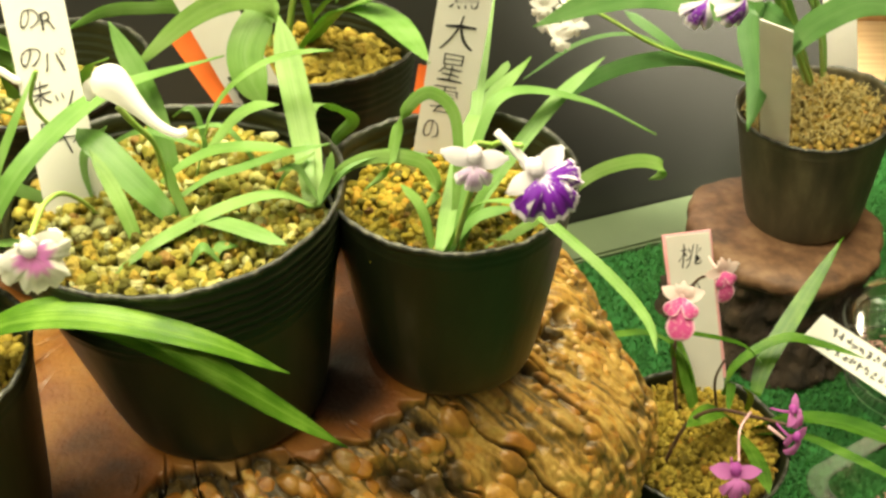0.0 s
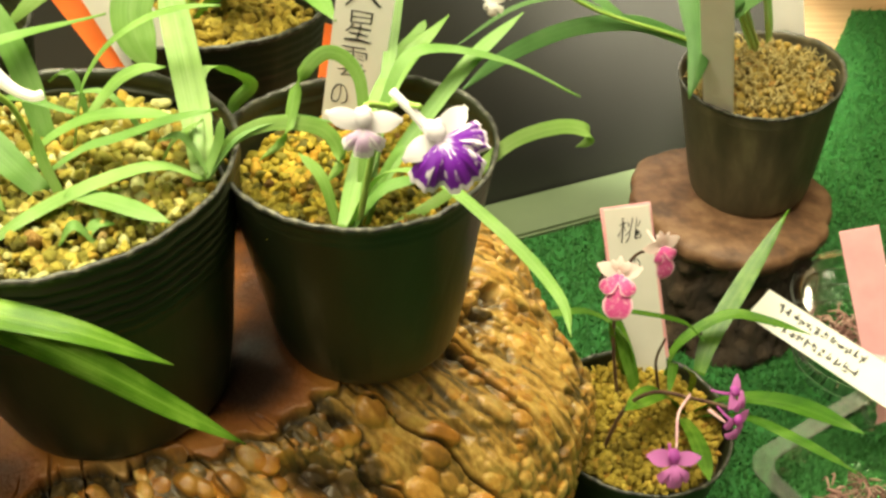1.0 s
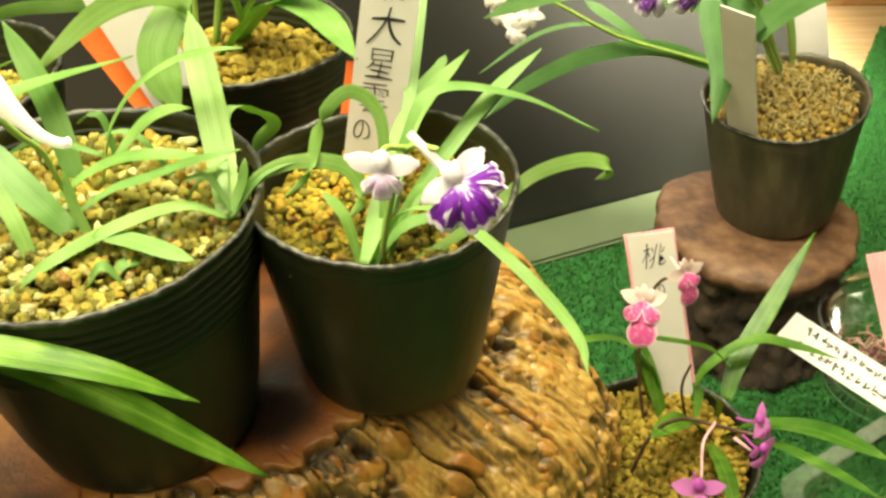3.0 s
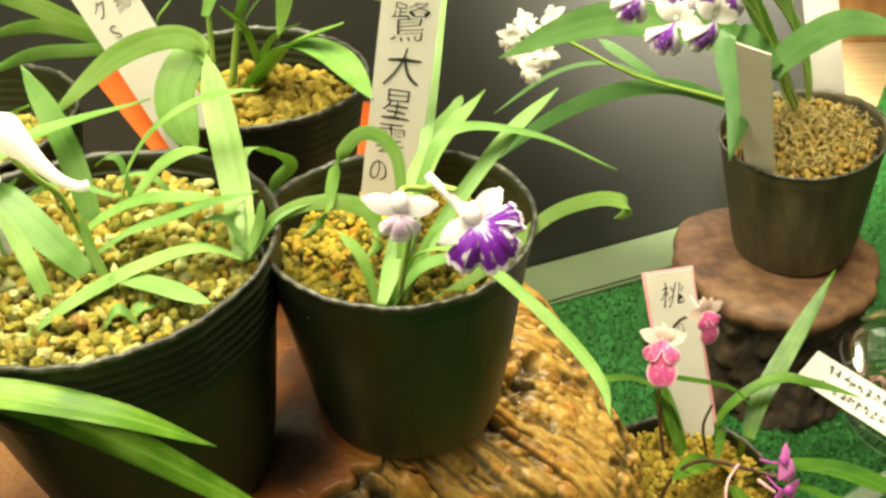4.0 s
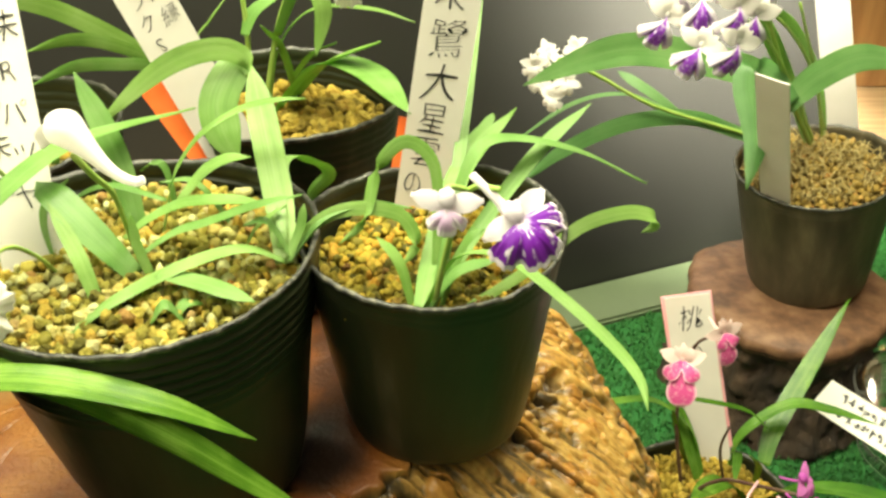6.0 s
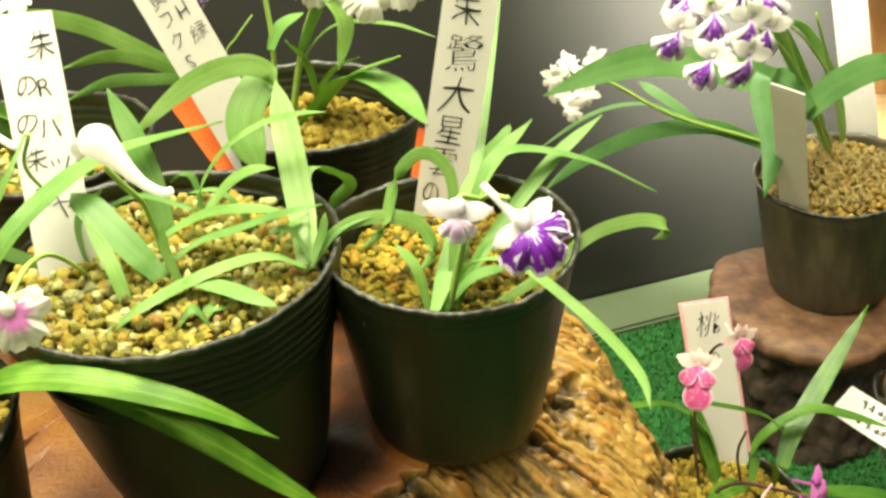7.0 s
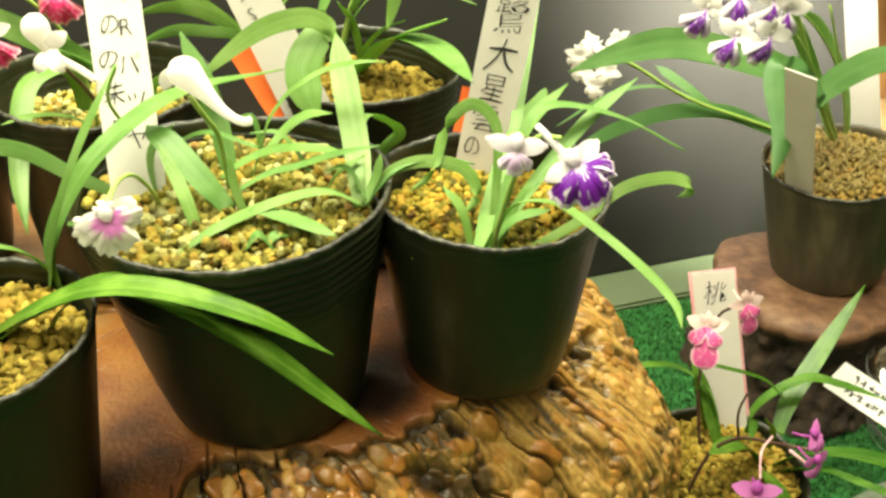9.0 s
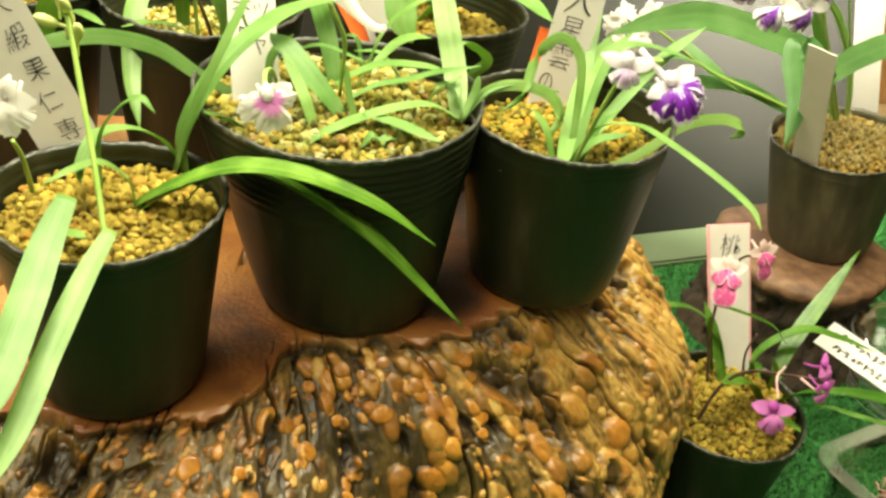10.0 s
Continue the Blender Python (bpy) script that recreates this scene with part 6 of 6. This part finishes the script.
def fibres(at, rx, ry, height, count, label, seed):
    r = random.Random(seed)
    bm = bmesh.new()
    for _ in range(count):
        a, d = r.uniform(0, 6.28), math.sqrt(r.random())
        p = Vector((rx * d * math.cos(a), ry * d * math.sin(a), r.uniform(0.002, height)))
        w = Vector((r.uniform(-1, 1), r.uniform(-1, 1), r.uniform(-0.3, 0.4))) * 0.010
        tube(bm, [p, p + w * 0.5 + Vector((r.uniform(-1, 1), r.uniform(-1, 1), 1)) * 0.003, p + w], 0.0007, 0.0004, 5, 5)
    ob = mesh_object("dry_moss", bm, ROOTS)
    ob.location = at
    return tagged(ob, label, "moss", kind="stuff")


def round_tub(at, r, h):
    base = thing("clear_tub", at, "round clear plastic tub with stepped rings on the turf", "tub")
    bm = bmesh.new()
    rings = [(0.004, 0.0015, None), (r * 0.78, 0.0015, None), (r * 0.80, 0.004, None)]
    for k in range(4):
        z = h * (0.2 + 0.2 * k)
        rings += [(r * (0.82 + 0.045 * k), z, None), (r * (0.85 + 0.045 * k), z + h * 0.02, None)]
    rings += [(r, h, None), (r + 0.004, h, None), (r + 0.004, h - 0.003, None), (r + 0.003, h - 0.003, None), (r + 0.003, h - 0.001, None), (r - 0.001, h - 0.001, None)]
    for k in reversed(range(4)):
        z = h * (0.2 + 0.2 * k)
        rings += [(r * (0.85 + 0.045 * k) - 0.0008, z + h * 0.02, None), (r * (0.82 + 0.045 * k) - 0.0008, z, None)]
    rings += [(r * 0.79, 0.005, None), (0.004, 0.0025, None)]
    lathe(bm, rings, 72)
    bmesh.ops.recalc_face_normals(bm, faces=bm.faces)
    o = part("tub_wall", bm, CLEAR, base, "clear stepped plastic wall")
    o.visible_shadow = False
    bm = bmesh.new()
    last = lathe(bm, [(r + 0.0042, h + 0.0004, None), (r + 0.0052, h - 0.0008, None), (r + 0.0046, h - 0.0038, None), (r + 0.0041, h - 0.0036, None), (r + 0.0042, h + 0.0004, None)], 72)
    part("rim", bm, MILKY, base, "clear rolled rim")
    for k in range(4):
        z, w = h * (0.21 + 0.2 * k), r * (0.85 + 0.045 * k)
        bm = bmesh.new()
        lathe(bm, [(w + 0.0002, z + 0.0006, None), (w + 0.0011, z, None), (w + 0.0002, z - 0.0006, None), (w + 0.0002, z + 0.0006, None)], 72)
        part("ring", bm, MILKY, base)
    return base


def square_tray(at, turn, sx, sy, h):
    base = thing("clear_tray", at, "shallow clear plastic tray with rounded corners and flat rim", "tray")
    base.rotation_euler = (0, 0, turn)
    def ring(bm, inset, z, rad):
        out = []
        for cx, cy, a0 in ((sx - inset - rad, sy - inset - rad, 0), (inset + rad, sy - inset - rad, 90), (inset + rad, inset + rad, 180), (sx - inset - rad, inset + rad, 270)):
            for k in range(7):
                a = radians(a0 + 15 * k)
                out.append(bm.verts.new((cx + rad * math.cos(a), cy + rad * math.sin(a), z)))
        return out
    def shell(levels):
        bm = bmesh.new()
        last = None
        for inset, z, rad in levels:
            row = ring(bm, inset, z, rad)
            if last:
                for k in range(len(row)):
                    bm.faces.new((last[k], last[(k + 1) % len(row)], row[(k + 1) % len(row)], row[k]))
            last = row
        return bm, last
    bm, last = shell([(0.0075, h - 0.001, 0.010), (0.011, 0.002, 0.008)])
    bm.faces.new(last[::-1])
    b2, last2 = shell([(0.0083, h - 0.001, 0.010), (0.0118, 0.0028, 0.008)])
    b2.faces.new(last2)
    me = bpy.data.meshes.new("tmp")
    b2.to_mesh(me)
    bm.from_mesh(me)
    b2.free()
    part("tray_wall", bm, CLEAR, base, "clear plastic side and bottom", False).visible_shadow = False
    bm, last = shell([(0.0085, h - 0.0014, 0.010), (0.0, h - 0.0014, 0.014), (0.0, h, 0.014), (0.0085, h, 0.010)])
    part("rim", bm, MILKY, base, "milky flat plastic rim", False)
    return base


MILKY = material("clear_rim_plastic", (0.92, 0.94, 0.86), 0.12, Transmission_Weight=0.93, IOR=1.3)
round_tub((0.283, 0.455, 0.0), 0.0430, 0.0550)
fibres((0.283, 0.455, 0.0), 0.029, 0.029, 0.022, 420, "dry mauve-brown moss inside the clear tub", 1)
square_tray((0.2285, 0.2700, 0.0), radians(31.7), 0.105, 0.095, 0.0480)
fibres((0.247, 0.338, 0.003), 0.028, 0.024, 0.018, 320, "dry mauve-brown moss inside the clear tray", 2)
